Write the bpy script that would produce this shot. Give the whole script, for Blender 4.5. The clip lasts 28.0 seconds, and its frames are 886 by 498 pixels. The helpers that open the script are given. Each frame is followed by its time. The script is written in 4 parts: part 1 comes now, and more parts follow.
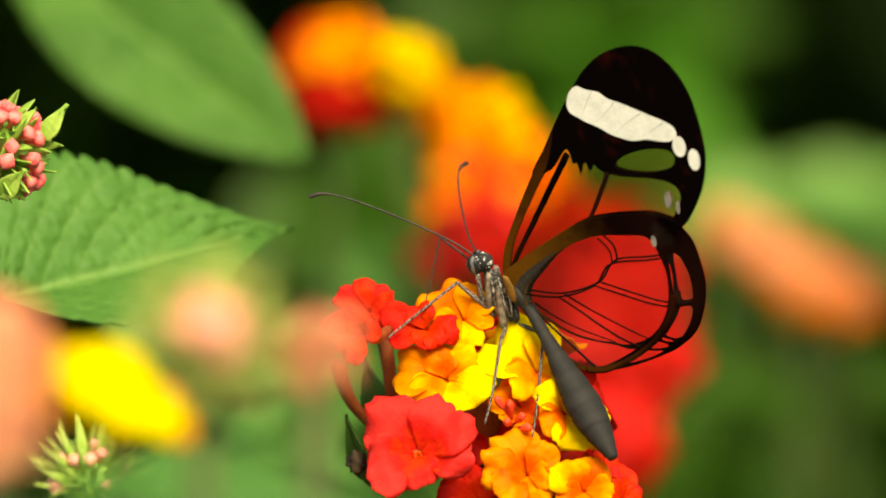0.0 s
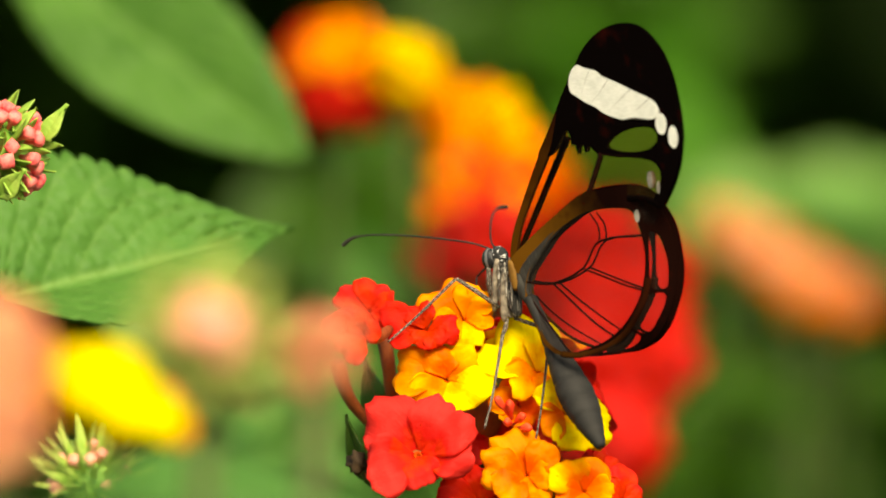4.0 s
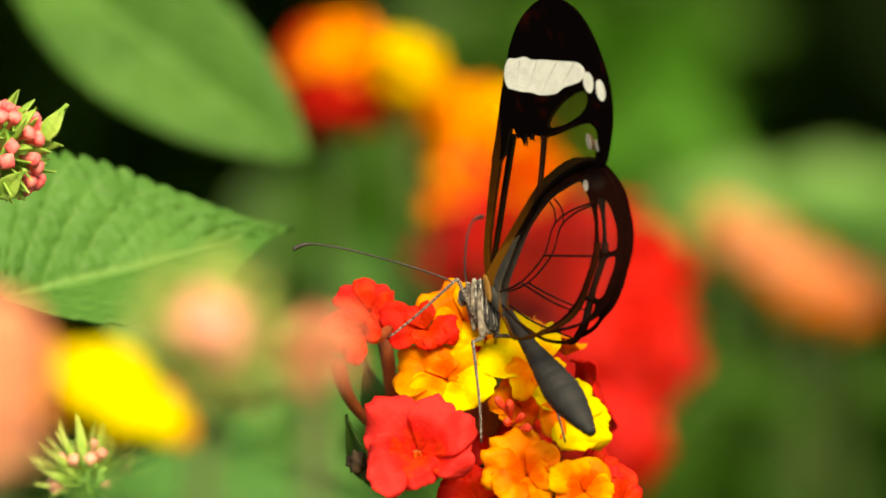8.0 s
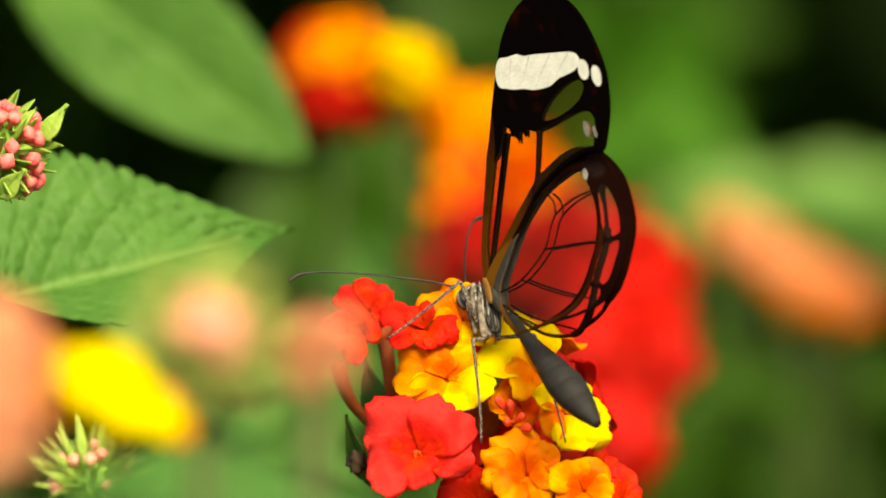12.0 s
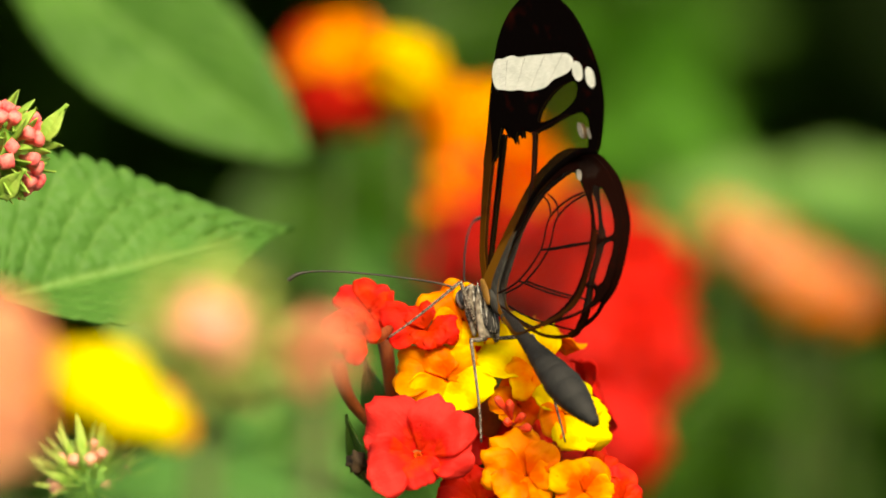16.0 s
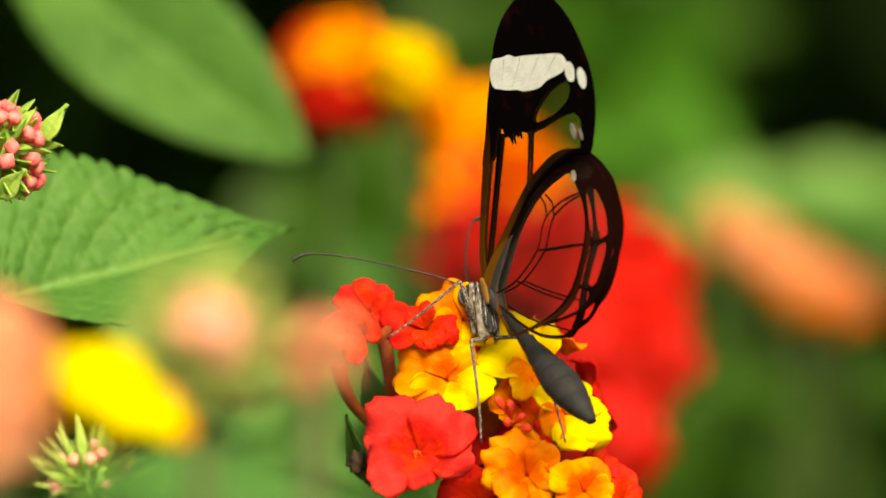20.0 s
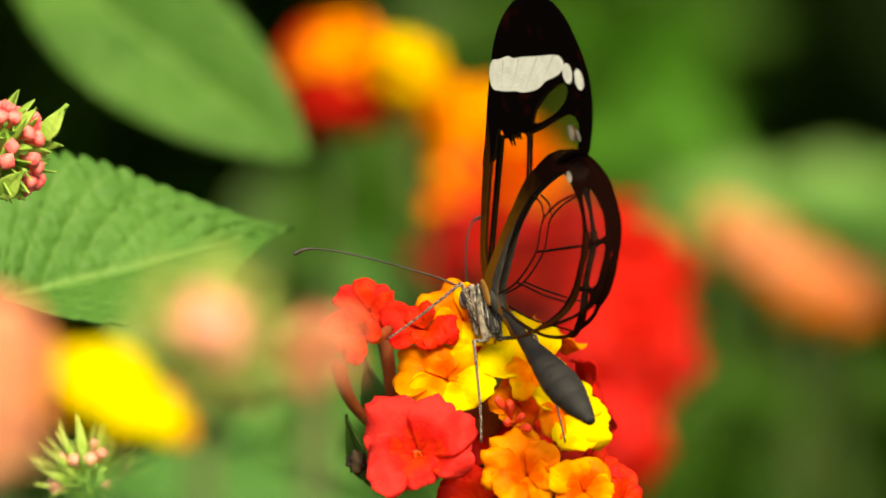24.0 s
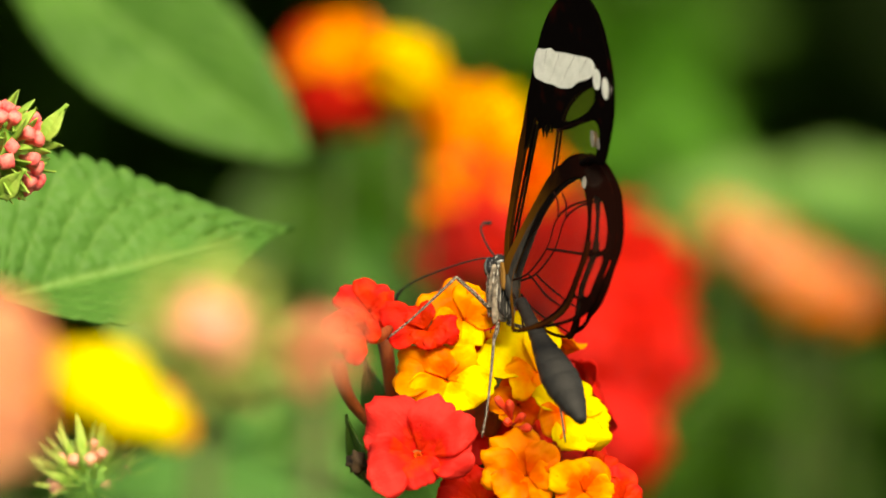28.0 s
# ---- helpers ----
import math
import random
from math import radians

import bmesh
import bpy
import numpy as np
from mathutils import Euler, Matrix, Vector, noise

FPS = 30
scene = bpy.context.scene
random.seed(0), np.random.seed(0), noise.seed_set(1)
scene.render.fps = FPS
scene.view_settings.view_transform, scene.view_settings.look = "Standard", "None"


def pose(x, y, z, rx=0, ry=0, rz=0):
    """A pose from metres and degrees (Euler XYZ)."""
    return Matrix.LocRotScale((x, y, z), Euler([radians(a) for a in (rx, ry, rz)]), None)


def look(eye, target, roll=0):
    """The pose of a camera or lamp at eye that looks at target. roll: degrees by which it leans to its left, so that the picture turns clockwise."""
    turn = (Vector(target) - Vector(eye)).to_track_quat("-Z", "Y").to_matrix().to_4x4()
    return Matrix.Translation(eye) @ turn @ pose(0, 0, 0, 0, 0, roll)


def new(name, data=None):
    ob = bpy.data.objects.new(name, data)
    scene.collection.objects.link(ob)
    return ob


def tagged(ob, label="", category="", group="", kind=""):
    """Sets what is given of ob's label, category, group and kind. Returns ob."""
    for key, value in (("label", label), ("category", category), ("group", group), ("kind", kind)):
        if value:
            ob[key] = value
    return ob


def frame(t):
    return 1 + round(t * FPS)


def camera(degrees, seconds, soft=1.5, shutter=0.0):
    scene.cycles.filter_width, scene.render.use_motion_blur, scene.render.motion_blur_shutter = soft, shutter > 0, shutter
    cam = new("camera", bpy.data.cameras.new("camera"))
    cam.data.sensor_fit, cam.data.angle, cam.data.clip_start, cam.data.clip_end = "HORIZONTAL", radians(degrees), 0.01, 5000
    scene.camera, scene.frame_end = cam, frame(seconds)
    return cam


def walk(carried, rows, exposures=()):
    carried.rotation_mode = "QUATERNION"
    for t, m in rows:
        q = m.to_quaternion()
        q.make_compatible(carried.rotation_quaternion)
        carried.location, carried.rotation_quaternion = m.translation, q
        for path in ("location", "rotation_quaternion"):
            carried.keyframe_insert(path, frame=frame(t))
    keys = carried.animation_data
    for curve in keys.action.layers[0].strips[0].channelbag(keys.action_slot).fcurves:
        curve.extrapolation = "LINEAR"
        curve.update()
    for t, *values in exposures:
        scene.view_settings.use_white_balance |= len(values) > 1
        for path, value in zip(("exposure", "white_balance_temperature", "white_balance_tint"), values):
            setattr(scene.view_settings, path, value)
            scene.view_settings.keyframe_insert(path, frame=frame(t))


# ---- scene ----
MM = 0.001

# camera: a long lens on a stand, level, one metre from the blossom
cam = camera(5.75, 28.0, soft=1.9)
cam.data.dof.use_dof = True
cam.data.dof.focus_distance = 0.998
cam.data.dof.aperture_fstop = cam.data.lens / 16.7
EYE = look((0, -1.0, 1.0), (0, 0, 1.0))
walk(cam, [(0, EYE), (28, EYE)], [(0, 0.97, 8400, 5), (28, 0.97, 8400, 5)])

# bright veiled daylight from above and behind the camera
world = bpy.data.worlds.new("world")
scene.world = world
world.use_nodes = True
sky = world.node_tree.nodes.new("ShaderNodeTexSky")
sky.sky_type, sky.sun_disc = "NISHITA", False
sky.sun_elevation, sky.sun_rotation = radians(40), radians(166)
world.node_tree.links.new(sky.outputs[0], world.node_tree.nodes["Background"].inputs[0])
world.node_tree.nodes["Background"].inputs[1].default_value = 0.09
sun_data = bpy.data.lights.new("sun", "SUN")
sun_data.energy, sun_data.angle, sun_data.color = 4.2, radians(34), (1.0, 0.93, 0.80)
sun = new("sun", sun_data)
sun.matrix_world = look((0.32, -1.3, 2.12), (0, 0, 1.0))


# ---------------------------------------------------------------- materials
class Nodes:
    """A small wrapper to write node trees in few lines."""

    def __init__(self, name):
        self.mat = bpy.data.materials.new(name)
        self.mat.use_nodes = True
        self.tree = self.mat.node_tree
        self.bsdf = self.tree.nodes["Principled BSDF"]
        self.out = self.tree.nodes["Material Output"]

    def add(self, kind, ins=(), operation="", use_clamp=False, data_type="", blend_type="", feature=""):
        n = self.tree.nodes.new(kind)
        if operation:
            n.operation = operation
        if use_clamp:
            n.use_clamp = True
        if data_type:
            n.data_type = data_type
        if blend_type:
            n.blend_type = blend_type
        if feature:
            n.feature = feature
        for key, v in ins:
            self.put(n, key, v)
        return n

    def put(self, n, key, v):
        if isinstance(v, bpy.types.NodeSocket):
            self.tree.links.new(v, n.inputs[key])
        else:
            n.inputs[key].default_value = v

    def coord(self, which="Object"):
        return self.add("ShaderNodeTexCoord").outputs[which]

    def noise(self, scale, detail=3.0, rough=0.55, vec=None):
        n = self.add("ShaderNodeTexNoise", [("Scale", scale), ("Detail", detail), ("Roughness", rough)])
        self.put(n, "Vector", vec if vec else self.coord())
        return n.outputs["Fac"]

    def ramp(self, fac, stops):
        n = self.add("ShaderNodeValToRGB")
        self.put(n, "Fac", fac)
        els = n.color_ramp.elements
        while len(els) < len(stops):
            els.new(0.5)
        for e, (p, c) in zip(els, stops):
            e.position, e.color = p, (*c, 1) if len(c) == 3 else c
        return n.outputs["Color"]

    def math(self, op, a, b=0.0, clamp=False):
        n = self.add("ShaderNodeMath", operation=op, use_clamp=clamp)
        self.put(n, 0, a), self.put(n, 1, b)
        return n.outputs[0]

    def mix(self, fac, a, b, blend="MIX"):
        n = self.add("ShaderNodeMix", data_type="RGBA", blend_type=blend)
        self.put(n, "Factor", fac)
        for i, v in ((6, a), (7, b)):
            if isinstance(v, bpy.types.NodeSocket):
                self.tree.links.new(v, n.inputs[i])
            else:
                n.inputs[i].default_value = (*v, 1)
        return n.outputs[2]

    def bump(self, height, strength=0.3, distance=0.0002):
        n = self.add("ShaderNodeBump", [("Strength", strength), ("Distance", distance)])
        self.put(n, "Height", height)
        self.put(self.bsdf, "Normal", n.outputs[0])
        return n.outputs[0]

    def base(self, colour, rough=0.5, spec=0.5):
        self.put(self.bsdf, "Base Color", colour if isinstance(colour, bpy.types.NodeSocket) else (*colour, 1))
        self.put(self.bsdf, "Roughness", rough)
        self.put(self.bsdf, "Specular IOR Level", spec)

    def translucent(self, colour, amount, normal=None):
        t = self.add("ShaderNodeBsdfTranslucent")
        self.put(t, "Color", colour)
        m = self.add("ShaderNodeMixShader", [(0, amount)])
        self.tree.links.new(self.bsdf.outputs[0], m.inputs[1])
        self.tree.links.new(t.outputs[0], m.inputs[2])
        self.tree.links.new(m.outputs[0], self.out.inputs[0])


def petal_material(name, heart, middle, rim, size):
    """Corolla lobes: colour runs from the throat to the rim, with fine veins."""
    n = Nodes(name)
    co = n.coord()
    radial = n.math("DIVIDE", n.add("ShaderNodeVectorMath", [(0, co)], operation="LENGTH").outputs["Value"], size)
    wobble = n.math("MULTIPLY", n.math("SUBTRACT", n.noise(330, 3, 0.5, n.add("ShaderNodeVectorMath", [(0, co), (1, n.add("ShaderNodeObjectInfo").outputs["Location"])], operation="ADD").outputs[0]), 0.5), 1.7)
    col = n.ramp(n.math("ADD", radial, wobble), [(0.12, heart), (0.5, middle), (0.95, rim)])
    rnd = n.add("ShaderNodeObjectInfo").outputs["Random"]
    col = n.mix(n.math("MULTIPLY", rnd, 0.25), col, middle)
    fine = n.noise(2600, 4, 0.6)
    streak = n.add("ShaderNodeMapping", [("Vector", co), ("Scale", (0.16, 1.0, 0.3))]).outputs[0]
    veins = n.noise(3400, 3, 0.6, streak)
    col = n.mix(n.math("MULTIPLY", fine, 0.30), col, n.mix(1.0, col, (0.82, 0.62, 0.55), "MULTIPLY"))
    col = n.mix(n.math("MULTIPLY", n.ramp(veins, [(0.45, (0, 0, 0)), (0.7, (1, 1, 1))]), 0.25), col, n.mix(1.0, col, (0.9, 0.62, 0.55), "MULTIPLY"))
    n.base(col, 0.6, 0.15)
    n.bump(n.math("ADD", n.math("ADD", n.math("MULTIPLY", fine, 0.6), n.noise(600, 2)), n.math("MULTIPLY", veins, 0.8)), 0.5, 0.0004)
    n.translucent(col, 0.42)
    return n.mat


def leaf_material(name, dark, light, vein, gloss=0.42, ribs=17.0, soft=0.42):
    """Lantana leaves: quilted cells between pale side veins; the UV map runs along and across the blade."""
    n = Nodes(name)
    uv = n.add("ShaderNodeSeparateXYZ", [(0, n.coord("UV"))])
    u, v = uv.outputs[0], uv.outputs[1]
    av = n.math("ABSOLUTE", n.math("SUBTRACT", v, 0.5))
    rib = n.math("FRACT", n.math("SUBTRACT", n.math("MULTIPLY", u, ribs), n.math("MULTIPLY", av, ribs * 0.88)))
    rib = n.math("ABSOLUTE", n.math("SUBTRACT", rib, 0.5))
    side = n.math("SUBTRACT", 1.0, n.math("MULTIPLY", n.math("SUBTRACT", 0.5, rib), 7.0), True)
    mid = n.math("SUBTRACT", 1.0, n.math("MULTIPLY", av, 34.0), True)
    lines = n.math("MAXIMUM", n.math("MULTIPLY", side, soft), mid)
    cells = n.add("ShaderNodeTexVoronoi", [("Scale", 750.0)], feature="SMOOTH_F1")
    n.put(cells, "Vector", n.coord())
    big = n.noise(70, 3)
    col = n.mix(n.ramp(big, [(0.3, (0, 0, 0)), (0.7, (1, 1, 1))]), dark, light)
    col = n.mix(n.math("MULTIPLY", cells.outputs["Distance"], 0.5), col, light)
    col = n.mix(lines, col, vein)
    n.base(col, gloss, 0.28)
    n.bump(n.math("SUBTRACT", n.math("MULTIPLY", cells.outputs["Distance"], -0.6), n.math("MULTIPLY", lines, -0.15)), 0.8, 0.0009)
    n.translucent(n.mix(0.5, col, (0.16, 0.5, 0.015)), 0.25)
    return n.mat


def plain_material(name, a, b, scale, rough=0.5, bump=0.3, spec=0.3):
    n = Nodes(name)
    f = n.noise(scale, 4)
    n.base(n.mix(n.ramp(f, [(0.35, (0, 0, 0)), (0.65, (1, 1, 1))]), a, b), rough, spec)
    n.bump(n.noise(scale * 4, 3), bump, 0.2 / scale)
    return n.mat


def membrane_material(name, tint, haze, amount):
    """Scale-free wing skin: nearly clear, a faint tint and a sheen."""
    n = Nodes(name)
    clear = n.add("ShaderNodeBsdfTransparent", [("Color", (*tint, 1))])
    n.base(haze, 0.5, 0.2)
    m = n.add("ShaderNodeMixShader", [(0, amount)])
    n.tree.links.new(clear.outputs[0], m.inputs[1])
    n.tree.links.new(n.bsdf.outputs[0], m.inputs[2])
    n.tree.links.new(m.outputs[0], n.out.inputs[0])
    return n.mat


def scale_material(name, near, far, reach):
    """Wing scales: ochre close to the wing root, passing into brown-black outwards."""
    n = Nodes(name)
    d = n.add("ShaderNodeVectorMath", [(0, n.coord())], operation="LENGTH").outputs["Value"]
    d = n.math("ADD", n.math("DIVIDE", d, reach), n.math("MULTIPLY", n.math("SUBTRACT", n.noise(260, 3), 0.5), 0.5))
    col = n.ramp(d, [(0.25, near), (0.75, tuple(0.5 * (p + q) * 0.6 for p, q in zip(near, far))), (1.0, far)])
    col = n.mix(n.math("MULTIPLY", n.ramp(n.noise(330, 2), [(0.58, (0, 0, 0)), (0.75, (1, 1, 1))]), 0.7), col, (0.020, 0.0020, 0.0008))
    n.base(col, 0.95, 0.02)
    n.bump(n.noise(9000, 3), 0.4, 0.00004)
    return n.mat


def body_material(name, dark, pale, bands, axis, rough=0.7):
    """Hairy body with pale rings or lines across one axis."""
    n = Nodes(name)
    c = n.add("ShaderNodeSeparateXYZ", [(0, n.coord())]).outputs[axis]
    f = n.math("FRACT", n.math("ADD", n.math("MULTIPLY", c, bands), n.math("MULTIPLY", n.noise(900, 3), 0.6)))
    f = n.ramp(f, [(0.52, (0, 0, 0)), (0.62, (1, 1, 1)), (0.85, (1, 1, 1)), (0.95, (0, 0, 0))])
    fuzz = n.noise(5200, 4, 0.7)
    col = n.mix(f, n.mix(fuzz, dark, tuple(2.2 * v for v in dark)), n.mix(fuzz, pale, tuple(0.5 * v for v in pale)))
    n.base(col, rough, 0.3)
    n.bump(fuzz, 0.6, 0.00012)
    return n.mat


def fleck_material(name, dark, pale, scale, amount, stretch=(1, 1, 1)):
    """Dark hair with pale flecks or streaks."""
    n = Nodes(name)
    co = n.add("ShaderNodeMapping", [("Vector", n.coord()), ("Scale", stretch)]).outputs[0]
    f = n.ramp(n.noise(scale, 2, 0.5, co), [(amount, (0, 0, 0)), (amount + 0.06, (1, 1, 1))])
    fuzz = n.noise(5200, 4, 0.7)
    n.base(n.mix(f, n.mix(fuzz, dark, tuple(2.2 * v for v in dark)), n.mix(fuzz, pale, tuple(0.5 * v for v in pale))), 0.75, 0.2)
    n.bump(fuzz, 0.7, 0.00012)
    return n.mat


M = {
    "red": petal_material("petal_red", (0.80, 0.05, 0.006), (0.82, 0.016, 0.014), (0.86, 0.045, 0.040), 6 * MM),
    "scarlet": petal_material("petal_scarlet", (0.72, 0.042, 0.004), (0.72, 0.017, 0.006), (0.70, 0.010, 0.009), 6 * MM),
    "orange": petal_material("petal_orange", (0.88, 0.10, 0.004), (0.96, 0.24, 0.006), (0.98, 0.40, 0.012), 6 * MM),
    "amber": petal_material("petal_amber", (0.92, 0.17, 0.003), (0.98, 0.40, 0.003), (1.0, 0.72, 0.004), 6 * MM),
    "yellow": petal_material("petal_yellow", (0.96, 0.40, 0.002), (1.0, 0.77, 0.001), (1.0, 0.86, 0.002), 6 * MM),
    "lemon": petal_material("petal_lemon", (0.96, 0.66, 0.002), (1.0, 0.90, 0.001), (1.0, 0.92, 0.002), 6 * MM),
    "salmon": petal_material("petal_salmon", (0.94, 0.56, 0.18), (0.95, 0.50, 0.27), (0.92, 0.42, 0.25), 6 * MM),
    "throat": plain_material("throat", (0.30, 0.02, 0.004), (0.45, 0.06, 0.006), 400, 0.9, 0.3, 0.05),
    "tube": plain_material("corolla_tube", (0.17, 0.030, 0.010), (0.33, 0.085, 0.022), 300),
    "bud": plain_material("bud", (0.72, 0.06, 0.07), (0.90, 0.30, 0.26), 700, 0.55),
    "pale_bud": plain_material("pale_bud", (0.74, 0.25, 0.18), (0.84, 0.38, 0.28), 420, 0.5),
    "red_bud": plain_material("red_bud", (0.85, 0.05, 0.02), (0.90, 0.13, 0.06), 600, 0.5),
    "bract": plain_material("bract", (0.12, 0.27, 0.03), (0.24, 0.42, 0.08), 500, 0.5),
    "lime": plain_material("young_bract", (0.15, 0.31, 0.035), (0.30, 0.44, 0.08), 500, 0.5),
    "straw": plain_material("straw_bract", (0.19, 0.28, 0.05), (0.35, 0.37, 0.10), 500, 0.5),
    "tender": plain_material("tender_bract", (0.24, 0.42, 0.06), (0.46, 0.55, 0.14), 500, 0.5),
    "stem": plain_material("stem", (0.035, 0.085, 0.014), (0.07, 0.075, 0.02), 200, 0.6),
    "bark": plain_material("dry_calyx", (0.016, 0.010, 0.005), (0.055, 0.030, 0.012), 600, 0.8),
    "leaf": leaf_material("leaf_green", (0.03, 0.14, 0.008), (0.075, 0.25, 0.02), (0.18, 0.38, 0.06)),
    "leaf_pale": leaf_material("leaf_pale", (0.026, 0.112, 0.016), (0.075, 0.205, 0.038), (0.20, 0.35, 0.11), 0.34),
    "leaf_broad": leaf_material("leaf_broad", (0.040, 0.132, 0.014), (0.080, 0.208, 0.034), (0.14, 0.27, 0.06), 0.62, 8.0, 0.3),
    "leaf_soft": leaf_material("leaf_soft", (0.018, 0.080, 0.004), (0.060, 0.165, 0.018), (0.12, 0.25, 0.05), 0.5, 9.0, 0.6),
    # lighter copy of the leaf colours, with sunlight painted in
    "leaf_sunlit": leaf_material("leaf_sunlit", (0.11, 0.26, 0.045), (0.21, 0.40, 0.10), (0.26, 0.45, 0.14), 0.34),
    # darker copy of leaf, shade put into its colour; also a dark green bract
    "leaf_dark_shaded": leaf_material("leaf_dark_shaded", (0.017, 0.050, 0.004), (0.040, 0.105, 0.009), (0.08, 0.18, 0.02)),
    "soil": plain_material("soil", (0.035, 0.025, 0.014), (0.05, 0.07, 0.02), 9, 0.9),
    "membrane": membrane_material("hindwing_membrane", (0.885, 0.868, 0.865), (0.40, 0.30, 0.26), 0.008),
    "amber_membrane": membrane_material("forewing_membrane", (0.87, 0.795, 0.70), (0.42, 0.30, 0.12), 0.012),
    "fore_scales": scale_material("forewing_scales", (0.012, 0.004, 0.001), (0.0012, 0.0004, 0.0003), 12 * MM),
    "costa_scales": scale_material("costa_scales", (0.070, 0.024, 0.002), (0.016, 0.0032, 0.0009), 20 * MM),
    "grey_hair": fleck_material("grey_hair", (0.016, 0.015, 0.013), (0.055, 0.051, 0.044), 2600, 0.52, (1.0, 1.0, 0.3)),
    "hind_scales": scale_material("hindwing_scales", (0.125, 0.050, 0.005), (0.0050, 0.0011, 0.0006), 17 * MM),
    "white_scales": plain_material("white_scales", (0.58, 0.59, 0.54), (0.70, 0.70, 0.65), 700, 0.85, 0.2, 0.08),
    "grey_scales": plain_material("grey_scales", (0.10, 0.09, 0.08), (0.22, 0.20, 0.18), 900, 0.8),
    "vein": plain_material("wing_vein", (0.006, 0.0016, 0.001), (0.016, 0.004, 0.002), 900, 0.85, 0.3, 0.05),
    "thorax": fleck_material("thorax_hair", (0.010, 0.009, 0.008), (0.30, 0.27, 0.23), 6500, 0.57, (1.0, 1.0, 0.06)),
    "underside": plain_material("thorax_underside", (0.07, 0.055, 0.04), (0.30, 0.25, 0.19), 1300, 0.75),
    "ochre": plain_material("wing_base", (0.12, 0.052, 0.005), (0.20, 0.095, 0.012), 900, 0.7),
    "white_hair": fleck_material("white_hair", (0.06, 0.05, 0.04), (0.60, 0.56, 0.50), 3600, 0.48, (1.0, 1.0, 0.4)),
    "head": fleck_material("head_hair", (0.012, 0.012, 0.012), (0.75, 0.75, 0.72), 2100, 0.60),
    "eye": body_material("banded_eye", (0.008, 0.008, 0.009), (0.17, 0.17, 0.17), 1150.0, "X", 0.25),
    "abdomen": body_material("abdomen_scales", (0.0075, 0.0071, 0.0065), (0.021, 0.0195, 0.018), 340.0, "Z"),
    "leg": fleck_material("leg_scales", (0.022, 0.015, 0.011), (0.46, 0.40, 0.33), 8000, 0.53, (1.0, 1.0, 0.8)),
    "feeler": plain_material("feeler", (0.014, 0.012, 0.010), (0.035, 0.03, 0.024), 900, 0.5),
}


# ---------------------------------------------------------------- mesh helpers
def finish(name, bm, material, smooth=True):
    me = bpy.data.meshes.new(name)
    bmesh.ops.recalc_face_normals(bm, faces=bm.faces)
    bm.to_mesh(me)
    bm.free()
    me.materials.append(material)
    if smooth:
        me.shade_smooth()
    return me


def part(name, bm, material, parent, label="", m=None, smooth=True):
    """One mesh object under a thing or under a part. bm: a bmesh or a finished mesh."""
    me = bm if isinstance(bm, bpy.types.Mesh) else finish(name, bm, material, smooth)
    ob = new(name, me)
    ob.parent = parent
    if m is not None:
        ob.matrix_basis = m
    if label:
        tagged(ob, label=label)
    return ob


def thing(name, label, category, place=(0, 0, 0), group="", kind=""):
    ob = new(name)
    ob.empty_display_size = 0.005
    ob.location = place
    return tagged(ob, label=label, category=category, group=group, kind=kind)


def spline(points, steps=5, closed=False):
    """A smooth line through a few points."""
    pts = [Vector(p) for p in points]
    n, out = len(pts), []
    for i in range(n if closed else n - 1):
        if closed:
            a, b, c, d = pts[i - 1], pts[i], pts[(i + 1) % n], pts[(i + 2) % n]
        else:
            a, b, c, d = pts[max(i - 1, 0)], pts[i], pts[i + 1], pts[min(i + 2, n - 1)]
        for k in range(steps):
            t = k / steps
            out.append(0.5 * (2 * b + (c - a) * t + (2 * a - 5 * b + 4 * c - d) * t * t + (3 * b - 3 * c + d - a) * t ** 3))
    if not closed:
        out.append(pts[-1])
    return out


def thicken(bm, depth):
    """Give an open sheet a second side and a rim."""
    bm.normal_update()
    ways = {v: v.normal.copy() for v in bm.verts}
    place = {tuple(v.co): w for v, w in ways.items()}
    geom = bmesh.ops.extrude_face_region(bm, geom=bm.faces[:])["geom"]
    for g in geom:
        if isinstance(g, bmesh.types.BMVert):
            g.co -= depth * place.get(tuple(g.co), Vector((0, 0, 1)))
    return bm


def tube(bm, pts, radii, sides=7):
    """A swept tube with a radius at each point."""
    pts = [Vector(p) for p in pts]
    rings, side = [], None
    for i, p in enumerate(pts):
        d = (pts[min(i + 1, len(pts) - 1)] - pts[max(i - 1, 0)]).normalized()
        side = d.orthogonal().normalized() if side is None else (side - d * side.dot(d)).normalized()
        up = d.cross(side)
        r = radii[i] if hasattr(radii, "__len__") else radii
        rings.append([bm.verts.new(p + r * (math.cos(a) * side + math.sin(a) * up)) for a in (2 * math.pi * k / sides for k in range(sides))])
    for a, b in zip(rings, rings[1:]):
        for k in range(sides):
            bm.faces.new((a[k], a[(k + 1) % sides], b[(k + 1) % sides], b[k]))
    bm.faces.new(rings[0][::-1])
    bm.faces.new(rings[-1])
    return bm


